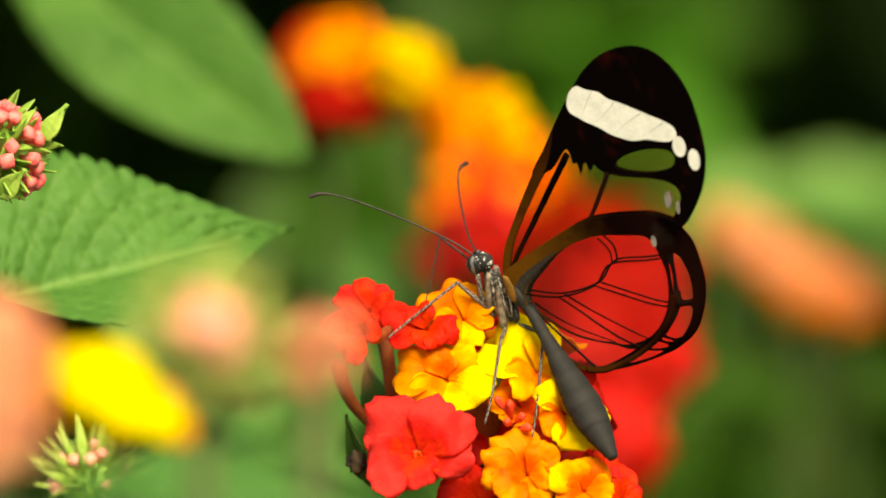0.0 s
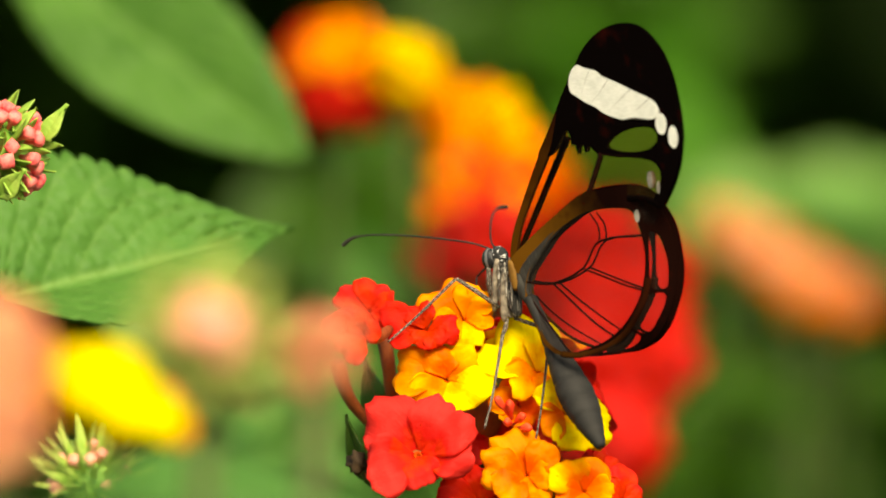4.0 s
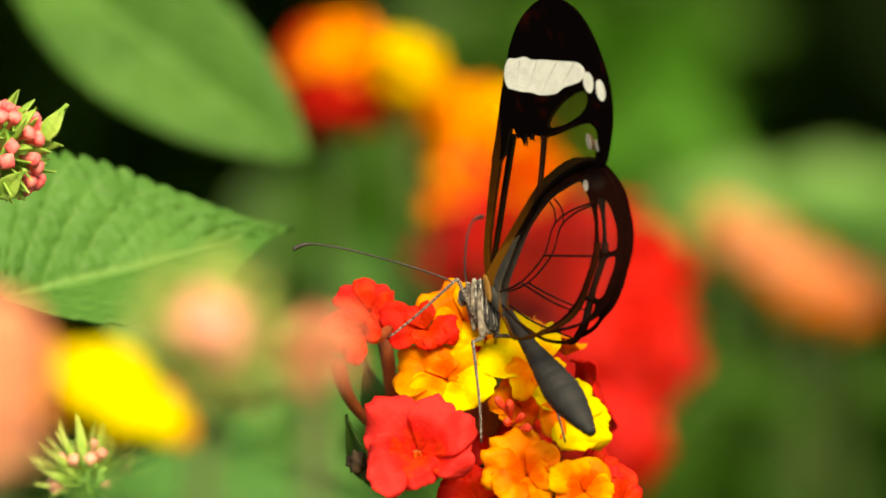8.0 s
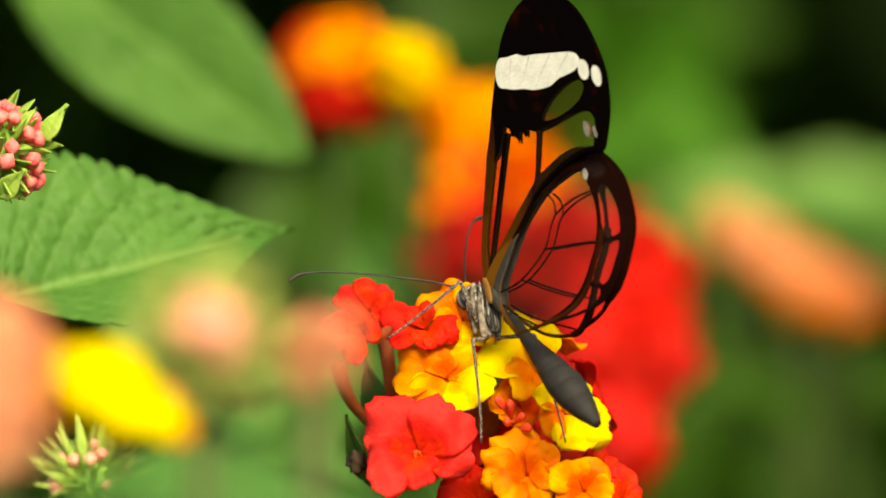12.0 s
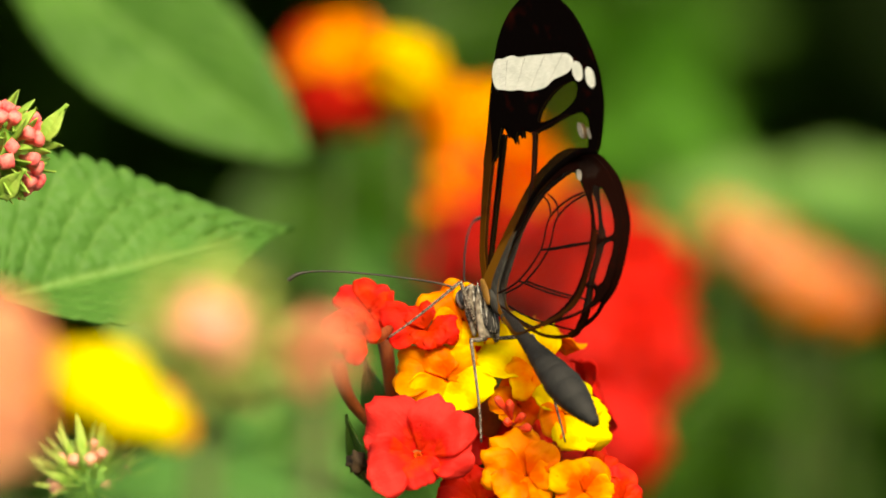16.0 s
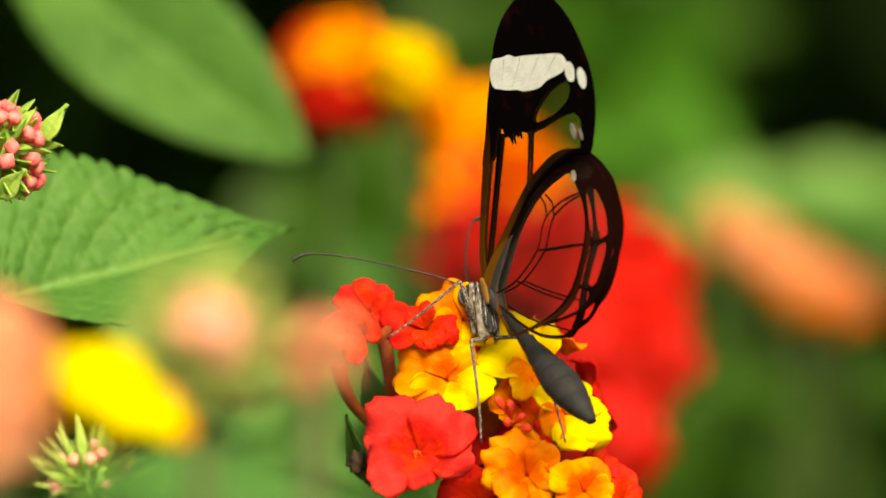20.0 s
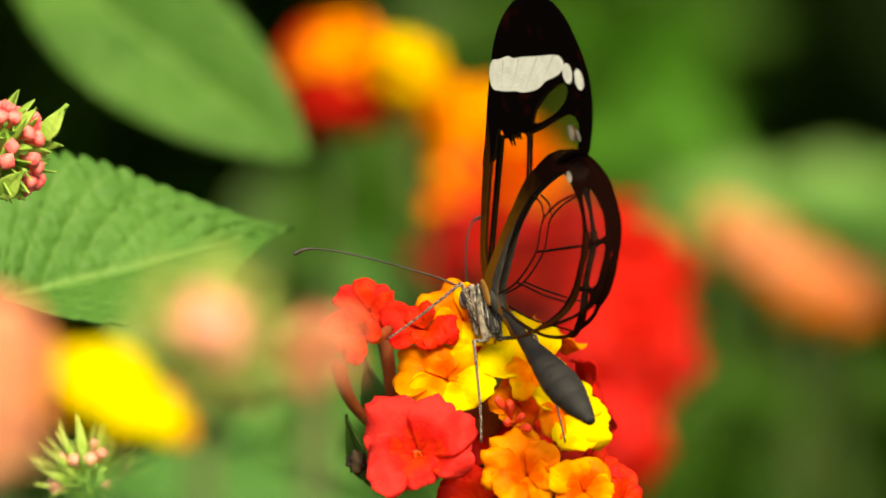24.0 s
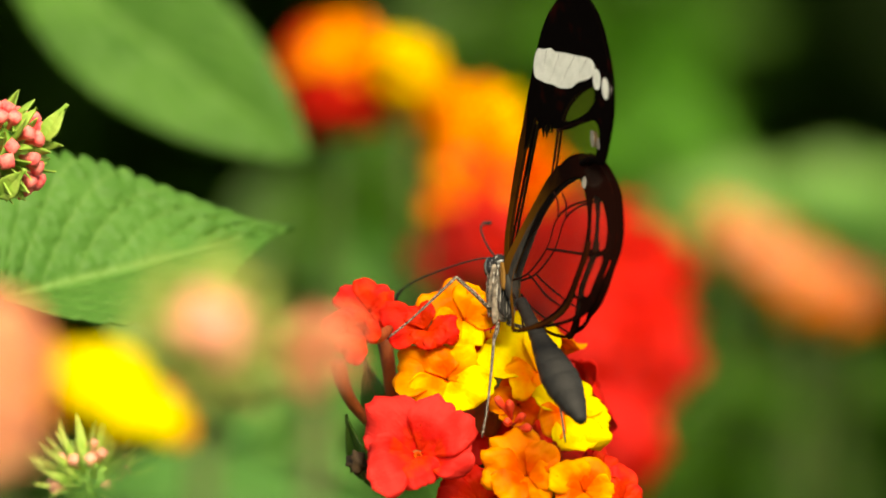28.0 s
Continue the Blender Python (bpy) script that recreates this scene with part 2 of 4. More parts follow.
def swell(profile, sides=16, flat=1.0, rough=0.0):
    """A body of revolution along z: pairs of height and radius."""
    bm = bmesh.new()
    rings = []
    for z, r in profile:
        ring = []
        for k in range(sides):
            a = 2 * math.pi * k / sides
            w = 1 + rough * noise.noise(Vector((math.cos(a) * 2, math.sin(a) * 2, z * 900)))
            ring.append(bm.verts.new((r * w * math.cos(a), r * w * flat * math.sin(a), z)))
        rings.append(ring)
    for a, b in zip(rings, rings[1:]):
        for k in range(sides):
            bm.faces.new((a[k], a[(k + 1) % sides], b[(k + 1) % sides], b[k]))
    bm.faces.new(rings[0][::-1])
    bm.faces.new(rings[-1])
    return bm


def blob(centre, radii, turn=None, seg=14, rough=0.0):
    bm = bmesh.new()
    bmesh.ops.create_uvsphere(bm, u_segments=seg, v_segments=seg * 2 // 3, radius=1)
    m = Matrix.Translation(centre) @ (turn or Matrix()) @ Matrix.Diagonal((*radii, 1))
    for v in bm.verts:
        if rough:
            v.co *= 1 + rough * noise.noise(v.co * 2.5)
        v.co = m @ v.co
    return bm


def aim(place, way, up=(0, 0, 1)):
    """The pose at place whose z axis runs along way and whose x axis leans to up."""
    z = Vector(way).normalized()
    x = Vector(up)
    x = (x - z * x.dot(z)).normalized()
    y = z.cross(x)
    m = Matrix((x, y, z)).transposed().to_4x4()
    m.translation = Vector(place)
    return m


# ---------------------------------------------------------------- lantana: petals, florets, leaves
def petal_mesh(name, material, size, seed, spread=0.80, lift=0.25, ruffle=1.0):
    """One corolla lobe, broad and ruffled, from the throat outwards along x, 0.12 mm thick."""
    rnd = random.Random(seed)
    bm = bmesh.new()
    n, w = 13, 17
    grid = []
    p1, p2, notch = rnd.uniform(0, 6), rnd.uniform(0, 6), rnd.uniform(0.02, 0.10)
    for i in range(n):
        s = i / (n - 1)
        row = []
        for j in range(w):
            v = 2 * j / (w - 1) - 1
            half = spread * (0.90 + 0.10 * math.sin(s * math.pi)) * (1.0 - 0.16 * max(0, s - 0.7) / 0.3)
            r = 0.05 + 0.95 * s * (1 - 0.16 * abs(v) ** 3 * s - notch * s * math.exp(-(v / 0.25) ** 2))
            r += ruffle * s * s * (0.035 * math.sin(5 * v + p1) + 0.008 * math.sin(17 * v + p2) + 0.04 * noise.noise(Vector((v * 6.5, seed * 1.3, 2))))
            a = v * half + 0.10 * ruffle * s * math.sin(p2 + 2.2 * v) * half
            r *= 1 + 0.09 * ruffle * s * (v * math.sin(p1 * 2.0) + 0.6 * math.sin(2.6 * v + p2))
            z = -0.30 * (1 - min(1.0, s / 0.6)) ** 1.5 + 0.10 * s - lift * 0.55 * max(0.0, s - 0.55) ** 1.6
            z += ruffle * s * s * (0.085 * math.sin(3.6 * v + p2) + 0.045 * math.sin(8.0 * v + p1) + 0.015 * s * math.sin(16.0 * v + p2)) + 0.05 * s * v * v * math.sin(p1 * 3)
            z += 0.10 * s * noise.noise(Vector((s * 3.1, v * 2.3, seed * 1.7))) + 0.03 * ruffle * s * noise.noise(Vector((s * 8, v * 6, seed * 0.9)))
            r *= 1 + 0.07 * s * noise.noise(Vector((v * 4.3, seed * 2.1, 5)))
            row.append(bm.verts.new((r * size * math.cos(a), r * size * math.sin(a), z * size)))
        grid.append(row)
    for a, b in zip(grid, grid[1:]):
        for j in range(w - 1):
            bm.faces.new((a[j], a[j + 1], b[j + 1], b[j]))
    thicken(bm, 0.12 * MM)
    return finish(name, bm, material)


def corolla_mesh(size, length):
    """The narrow curved tube of a floret with the swollen rim of its throat."""
    bm = bmesh.new()
    s = size
    tube(bm, spline([(0, 0, -0.25 * s), (0, 0, -0.40 * s), (0.04 * s, 0, -0.6 * length), (0.24 * s, 0.03 * s, -length)], 3),
         [0.15 * s, 0.15 * s, 0.14 * s, 0.13 * s, 0.13 * s, 0.13 * s, 0.12 * s, 0.11 * s, 0.10 * s, 0.08 * s], 10)
    return finish("floret", bm, M["tube"])


def throat_mesh(size):
    bm = swell([(-0.30 * size, 0.01 * size), (-0.262 * size, 0.085 * size), (-0.235 * size, 0.075 * size), (-0.25 * size, 0.04 * size), (-0.31 * size, 0.02 * size)], 10)
    return finish("throat", bm, M["throat"])


PETALS = {}


def petals_of(tone):
    if tone not in PETALS:
        PETALS[tone] = [petal_mesh("petal", M[tone], 6 * MM, 31 * k + len(tone), 0.80 + 0.06 * (k % 3), 0.2 + 0.5 * (k % 4)) for k in range(5)]
    return PETALS[tone]


THROAT = throat_mesh(6 * MM)
COROLLA = [corolla_mesh(6 * MM, 9 * MM), corolla_mesh(6 * MM, 12 * MM)]


def floret(parent, place, facing, tone, size=6.0, roll=0.0, count=5):
    """An open floret: tube, throat and four or five lobes as sub-parts. place is in the world; the thing's own place is taken off."""
    m = aim(Vector(place) - parent.location, facing) @ pose(0, 0, 0, 0, 0, roll) @ Matrix.Scale(size / 6.0, 4)
    fl = part("floret", COROLLA[int(roll) % 2], None, parent, m=m)
    kinds = petals_of(tone)
    for k in range(count):
        kind = kinds[(k * 2 + int(roll)) % 5]
        wild = math.sin(k * 5.3 + roll * 1.7)
        part("petal", kind, None, fl, m=pose(0, 0, 0.2 * MM * (k % 2), 4 * math.cos(k * 7 + roll), 9 * wild - 2, 360 * k / count + 6 * math.sin(k * 3 + roll)) @ Matrix.Scale(1 + 0.10 * math.cos(k * 2.7 + roll), 4))
    part("throat", THROAT, None, fl)
    return fl


LETTERS = {"r": "red", "s": "scarlet", "o": "orange", "a": "amber", "y": "yellow", "p": "salmon"}


def own_floret(parent, x, y, z, facing, tones, *lobes):
    """A floret with lobes of its own: the angle from upwards, anticlockwise to a viewer in front, the length in mm and the half width in degrees of each.
    x and z in mm from the middle of the blossom's plane, y in mm behind it; one letter of tones for each lobe."""
    m = aim(Vector((x, y, 1000 + z)) * MM - parent.location, facing)
    fl = part("floret", COROLLA[0], None, parent, m=m)
    deep = min(ln for _, ln, _ in lobes) / 6.0
    for k, (angle, length, half) in enumerate(lobes):
        seed = 17 * k + int(abs(x * 31 + z * 7))
        me = petal_mesh("petal", M[LETTERS[tones[k % len(tones)]]], length * MM, seed, radians(half) * 1.3, 0.2 + 0.45 * (seed % 3), 1.1)
        part("petal", me, None, fl, m=pose(0, 0, (0.10 * (k % 3) + 0.2 * (length / 6.0 - deep)) * MM, 4 * math.sin(seed), 4 * math.cos(seed * 1.7), angle))
    part("throat", THROAT, None, fl, m=Matrix.Translation((0, 0, 0.35 * MM)))
    return fl


def leaf_mesh(name, material, length, width, seed=0, nu=102, nv=22, curl=0.12, quilt=1.0, fold=0.25, oval=False, ribs=17, lean=None):
    """An ovate toothed blade along x with sunken side veins, 0.3 mm thick. lean: the tilts in degrees of the halves at +y and -y, in place of fold."""
    bm = bmesh.new()
    uv = bm.loops.layers.uv.new("uv")
    grid, at = [], {}
    for i in range(nu + 1):
        u = i / nu
        prof = (math.sin(math.pi * u ** 0.60) ** 1.08) * (1 - 0.30 * u) if 0 < u < 1 else 0.0
        if oval:
            prof = math.sin(math.pi * u) ** 0.75 if 0 < u < 1 else 0.0
        if lean:
            prof = (math.sin(math.pi * u ** 0.62) ** 1.25) * (1.12 - 0.336 * u) if 0 < u < 1 else 0.0
        prof = max(prof, 0.012)
        saw = abs(math.sin(math.pi * u * (19 if lean else 23))) ** 0.6
        edge = 1 - (0.10 * (1 - saw) if 0.06 < u < 0.97 else 0)
        row = []
        for j in range(nv + 1):
            v = 2 * j / nv - 1
            av = abs(v)
            x = u * length + (0.0 if lean else 0.10) * length * av * av * (1 - u)
            half = 0.5 * width * prof * (edge if av > 0.9 else 1.0)
            rib = abs(((u * ribs - av * ribs * 0.44 + 0.5 * noise.noise(Vector((u * 4, v * 3, seed)))) % 1.0) - 0.5) * 2
            z = (0.6 if lean else 1.0) * quilt * 0.034 * width * (0.6 - rib ** 3) * math.sin(math.pi * min(1, av * 1.02)) * (1 - u * 0.4)
            z += fold * half * av - curl * length * u * u
            z += 0.03 * width * noise.noise(Vector((u * 3, v * 1.5, seed * 7.3))) + 0.010 * width * noise.noise(Vector((u * 24, v * 8, seed * 3.1))) + 0.006 * width * noise.noise(Vector((u * 55, v * 18, seed)))
            y = v * half
            if lean:
                z += 0.006 * width * math.sin(av * 40 + u * 26 + 2 * noise.noise(Vector((u * 5, v * 4, 9)))) * math.sin(math.pi * av) ** 0.5
                z -= fold * half * av
                a = radians(lean[0] if v > 0 else lean[1]) * min(1.0, av * 6)
                y, z = y * math.cos(a), z * math.cos(a) + abs(v) * half * math.sin(a)
            p = bm.verts.new((x, y, z))
            at[p] = (u, 0.5 + 0.5 * v)
            row.append(p)
        grid.append(row)
    for a, b in zip(grid, grid[1:]):
        for j in range(nv):
            f = bm.faces.new((a[j], b[j], b[j + 1], a[j + 1]))
            for lp in f.loops:
                lp[uv].uv = at[lp.vert]
    me = bpy.data.meshes.new(name)
    bmesh.ops.recalc_face_normals(bm, faces=bm.faces)
    thicken(bm, 0.3 * MM)
    bm.to_mesh(me)
    bm.free()
    me.materials.append(material)
    me.shade_smooth()
    return me


def leaf(parent, base, tip, normal, width, material="leaf", seed=0, curl=0.12, fold=0.25, nu=102, nv=22, name="leaf", label="", oval=False, ribs=17, lean=None):
    """A leaf under a plant from its base to its tip; normal: the way its upper face looks."""
    base, tip = Vector(base), Vector(tip)
    x = (tip - base)
    length = x.length
    x.normalize()
    z = Vector(normal)
    z = (z - x * z.dot(x)).normalized()
    y = z.cross(x)
    m = Matrix((x, y, z)).transposed().to_4x4()
    m.translation = base - parent.location
    return part(name, leaf_mesh("leaf", M[material], length, width, seed, nu, nv, curl, 1.3, fold, oval, ribs, lean), None, parent, label, m)


def stem(parent, pts, r0, r1, material="stem", name="stem", label=""):
    pts = spline([Vector(p) - parent.location for p in pts], 6)
    radii = [r0 + (r1 - r0) * k / (len(pts) - 1) for k in range(len(pts))]
    return part(name, tube(bmesh.new(), pts, radii, 8), M[material], parent, label)


def to_ground(p, seed=0, bend=0.03):
    """A stalk's line from a point down to the soil."""
    rnd = random.Random(seed)
    p = Vector(p)
    foot = Vector((p.x + rnd.uniform(-bend, bend), p.y + 0.02 + rnd.uniform(0, bend), -0.01))
    return [foot, foot.lerp(p, 0.35) + Vector((0.01, 0.005, 0)), foot.lerp(p, 0.75) + Vector((-0.004, 0.004, 0)), p]


def flower_head(name, label, centre, radius, tones, count, facing, seed, size=5.6, group="lantana flower heads", cover=1.25, zone=None, stalk=1.4):
    """A round lantana head on its stalk: a dome of florets, older ones outside."""
    rnd = random.Random(seed)
    centre = Vector(centre)
    root = to_ground(centre, seed)
    t = thing(name, label, "flower", root[0], group)
    stem(t, root, stalk * MM, 0.8 * stalk * MM)
    face = Vector(facing).normalized()
    m = aim((0, 0, 0), face)
    for k in range(count):
        q = (k + 0.5) / count
        polar = cover * math.sqrt(q) * 1.2
        ang = k * 2.39996 + rnd.uniform(-0.2, 0.2)
        way = m @ Vector((math.sin(polar) * math.cos(ang), math.sin(polar) * math.sin(ang), math.cos(polar)))
        tone = zone(way) if zone else tones[min(len(tones) - 1, int(q * len(tones) + rnd.uniform(-0.25, 0.25)) if q > 0.05 else 0)]
        floret(t, centre + way * radius * rnd.uniform(0.78, 1.12), way + 0.15 * Vector((rnd.uniform(-1, 1), rnd.uniform(-1, 1), rnd.uniform(-1, 1))),
               tone, size * rnd.uniform(0.9, 1.08), rnd.uniform(0, 360))
    part("receptacle", blob(centre - t.location, (radius * 0.45,) * 3, rough=0.2), M["tube"], t)
    return t


def bud_mesh(size):
    """A closed bud: a slim base and a four-sided swollen tip."""
    bm = swell([(0, 0.10 * size), (0.35 * size, 0.14 * size), (0.6 * size, 0.30 * size), (0.82 * size, 0.36 * size), (0.97 * size, 0.26 * size), (1.02 * size, 0.05 * size)], 8)
    for v in bm.verts:
        a = math.atan2(v.co.y, v.co.x)
        v.co.xy *= 1 + 0.12 * math.cos(4 * a) * min(1, v.co.z / (0.6 * size))
    return finish("bud", bm, M["bud"])


def bract_mesh(length):
    bm = bmesh.new()
    n, rows = 7, []
    for i in range(n + 1):
        u = i / n
        half = 0.15 * length * (math.sin(math.pi * (0.12 + 0.88 * u)) ** 0.8 if u < 1 else 0.03)
        bend = 0.10 * length * u * u
        rows.append([bm.verts.new((v * half, -bend + 0.25 * half * abs(v), u * length)) for v in (-1, -0.4, 0.4, 1)])
    for a, b in zip(rows, rows[1:]):
        for k in range(3):
            bm.faces.new((a[k], a[k + 1], b[k + 1], b[k]))
    thicken(bm, 0.25 * MM)
    return finish("bract", bm, M["bract"])


BUD, BRACT = bud_mesh(2.6 * MM), bract_mesh(6.5 * MM)
RED_BUD = BUD.copy()
RED_BUD.materials[0] = M["red_bud"]
LIME_BRACT = BRACT.copy()
LIME_BRACT.materials[0] = M["lime"]
STRAW_BRACT = BRACT.copy()
STRAW_BRACT.materials[0] = M["straw"]
TENDER_BRACT = BRACT.copy()
TENDER_BRACT.materials[0] = M["tender"]
PALE_BUD = BUD.copy()
PALE_BUD.materials[0] = M["pale_bud"]


def bud_head(name, label, centre, radius, facing, seed, buds=26, bracts=18, bud_size=1.0, bract_size=1.0, bud=None, bract=None, tuft=False, slim=1.0, lean=0.0, group="lantana bud heads"):
    """An unopened head: pink buds in rings between pointed green bracts."""
    rnd = random.Random(seed)
    centre = Vector(centre)
    root = to_ground(centre, seed)
    for k, p in enumerate(root[:3]):
        p.x -= lean * (1.0, 0.8, 0.6)[k]
    t = thing(name, label, "bud head", root[0], group)
    stem(t, root, 1.4 * MM, 1.1 * MM)
    m = aim((0, 0, 0), Vector(facing))
    for k in range(buds + bracts):
        q = (k + 0.5) / (buds + bracts)
        polar, ang = 1.75 * math.sqrt(q), k * 2.39996
        way = m @ Vector((math.sin(polar) * math.cos(ang), math.sin(polar) * math.sin(ang), math.cos(polar)))
        is_bract = (k * bracts) // (buds + bracts) != ((k + 1) * bracts) // (buds + bracts)
        if tuft:
            is_bract = k >= buds or k % 5 == 4
        if is_bract:
            mm = aim(centre - t.location + way * radius * 0.35, way + 0.25 * Vector(facing)) @ pose(0, 0, 0, 0, 0, rnd.uniform(0, 360)) @ Matrix.Scale(bract_size * rnd.uniform(0.7, 1.15), 4) @ Matrix.Diagonal((slim, slim, 1, 1))
            part("bract", bract or BRACT, None, t, m=mm)
        else:
            mm = aim(centre - t.location + way * radius * 0.55, way) @ pose(0, 0, 0, 0, 0, rnd.uniform(0, 360)) @ Matrix.Scale(bud_size * rnd.uniform(0.85, 1.15), 4)
            part("bud", bud or BUD, None, t, m=mm)
    part("receptacle", blob(centre - t.location, (radius * 0.6,) * 3, rough=0.2), M["bract"], t)
    return t


# ---------------------------------------------------------------- ground and far greenery
def ground():
    bm = bmesh.new()
    bmesh.ops.create_grid(bm, x_segments=40, y_segments=40, size=60)
    for v in bm.verts:
        v.co.z = 0.02 * noise.noise(v.co * 0.6)
        if v.co.length > 55:
            v.co.xy *= 30
    me = finish("ground", bm, M["soil"])
    tagged(new("ground", me), label="dark garden soil under the shrubs", category="ground", kind="structure")


def foliage(name, label, boxes, count, material, size, seed, tilt, stems=6):
    """Many loose leaves in boxes of space, on thin shoots, as one mass."""
    rnd = random.Random(seed)
    bm = bmesh.new()
    uv = bm.loops.layers.uv.new("uv")
    for k in range(count):
        (x0, x1), (y0, y1), (z0, z1) = boxes[k % len(boxes)]
        c = Vector((rnd.uniform(x0, x1), rnd.uniform(y0, y1), rnd.uniform(z0, z1)))
        ln, wd = size * rnd.uniform(0.7, 1.3), size * rnd.uniform(0.38, 0.55)
        m = Matrix.Translation(c) @ Euler((rnd.gauss(tilt, 0.5), rnd.gauss(0, 0.5), rnd.uniform(0, 6.28))).to_matrix().to_4x4()
        rows = []
        for i in range(6):
            u = i / 5
            half = 0.5 * wd * max(0.03, math.sin(math.pi * u ** 0.65) ** 0.8)
            rows.append([(bm.verts.new(m @ Vector(((u - 0.5) * ln, v * half, 0.22 * half * abs(v) - 0.2 * ln * u * u))), u, 0.5 + 0.5 * v) for v in (-1, 0, 1)])
        for a, b in zip(rows, rows[1:]):
            for j in range(2):
                quad = (a[j], b[j], b[j + 1], a[j + 1])
                f = bm.faces.new([q[0] for q in quad])
                for lp, q in zip(f.loops, quad):
                    lp[uv].uv = (q[1], q[2])
        base = m @ Vector((-0.5 * ln, 0, 0))
        twig = base + Vector((rnd.uniform(-0.4, 0.4), rnd.uniform(-0.2, 0.6), -rnd.uniform(0.5, 1.2))) * size
        tube(bm, [base, base.lerp(twig, 0.5) + Vector((0, 0, 0.06 * size)), twig], [0.008 * size, 0.014 * size, 0.022 * size], 4)
        if k % stems == 0:
            foot = Vector((c.x + rnd.uniform(-0.05, 0.05), c.y + rnd.uniform(0, 0.08), -0.02))
            tube(bm, [foot, foot.lerp(twig, 0.5) + Vector((0.01, 0, 0)), twig], [0.03 * size, 0.025 * size, 0.015 * size], 6)
    me = bpy.data.meshes.new(name)
    bm.to_mesh(me)
    bm.free()
    me.materials.append(M[material])
    me.shade_smooth()
    return tagged(new(name, me), label=label, category="foliage", kind="stuff")


ground()
# second, fourth and fifth boxes: unseen overhang added to keep light off the background
foliage("hedge", "tall hedge in shaded dark green, with an unseen overhang added for shade",
        [((-0.6, 0.6), (2.6, 3.2), (0.6, 1.5)), ((-0.9, 0.9), (1.3, 3.4), (1.32, 1.9)), ((-2.6, 2.6), (2.7, 3.4), (0.0, 2.2)), ((-0.9, 0.9), (1.3, 3.4), (1.32, 1.9)), ((-1.6, 1.6), (1.0, 3.4), (1.4, 2.1))], 13500, "leaf_dark_shaded", 0.13, 3, 0.6, 40)


def clump(label, middle, spread, count, material, size, seed, tilt=0.55):
    x, y, z = middle
    a, b, c = spread
    return foliage("shrub_leaves", label, [((x - a, x + a), (y - b, y + b), (z - c, z + c))], count, material, size, seed, tilt, 45)


# the darker clumps carry their shade in the leaf colour
clump("blurred green shrub leaves in half shade", (0.0347, 1.4000, 1.0616), (0.036, 0.05, 0.016), 34, "leaf_dark_shaded", 0.045, 51)
clump("blurred green shrub leaves in half shade", (0.0480, 1.3330, 1.0472), (0.014, 0.05, 0.018), 17, "leaf", 0.035, 52)
clump("shrub leaves in a pale, sunlit colour", (0.0829, 1.1, 1.0087), (0.027, 0.03, 0.0065), 46, "leaf_sunlit", 0.026, 53, 0.95)
clump("blurred olive shrub leaves", (0.0896, 1.2, 0.9579), (0.030, 0.05, 0.018), 10, "leaf_dark_shaded", 0.035, 57)
clump("pale grey-green shrub leaves", (-0.0117, 0.95, 0.9964), (0.010, 0.03, 0.008), 12, "leaf_pale", 0.022, 59, 0.9)
clump("blurred green shrub leaves in half shade", (0.06, 1.25, 1.0268), (0.013, 0.04, 0.009), 14, "leaf", 0.03, 61)
clump("blurred olive shrub leaves", (-0.0210, 1.0000, 1.0027), (0.022, 0.03, 0.012), 16, "leaf_dark_shaded", 0.04, 54)
clump("blurred grey-green shrub leaves", (0.0564, 1.0670, 0.9472), (0.008, 0.03, 0.006), 10, "leaf", 0.03, 55)
clump("blurred green shrub leaves", (0.1019, 1.1330, 0.9564), (0.008, 0.03, 0.014), 6, "leaf_dark_shaded", 0.035, 56)
clump("blurred dark green leaves among the stalks", (0.0578, 0.75, 0.9642), (0.012, 0.03, 0.012), 16, "leaf_dark_shaded", 0.03, 60)
clump("bright green leaves low in the shrub", (-0.0249, 0.3670, 0.9686), (0.016, 0.02, 0.014), 60, "leaf_pale", 0.03, 58)


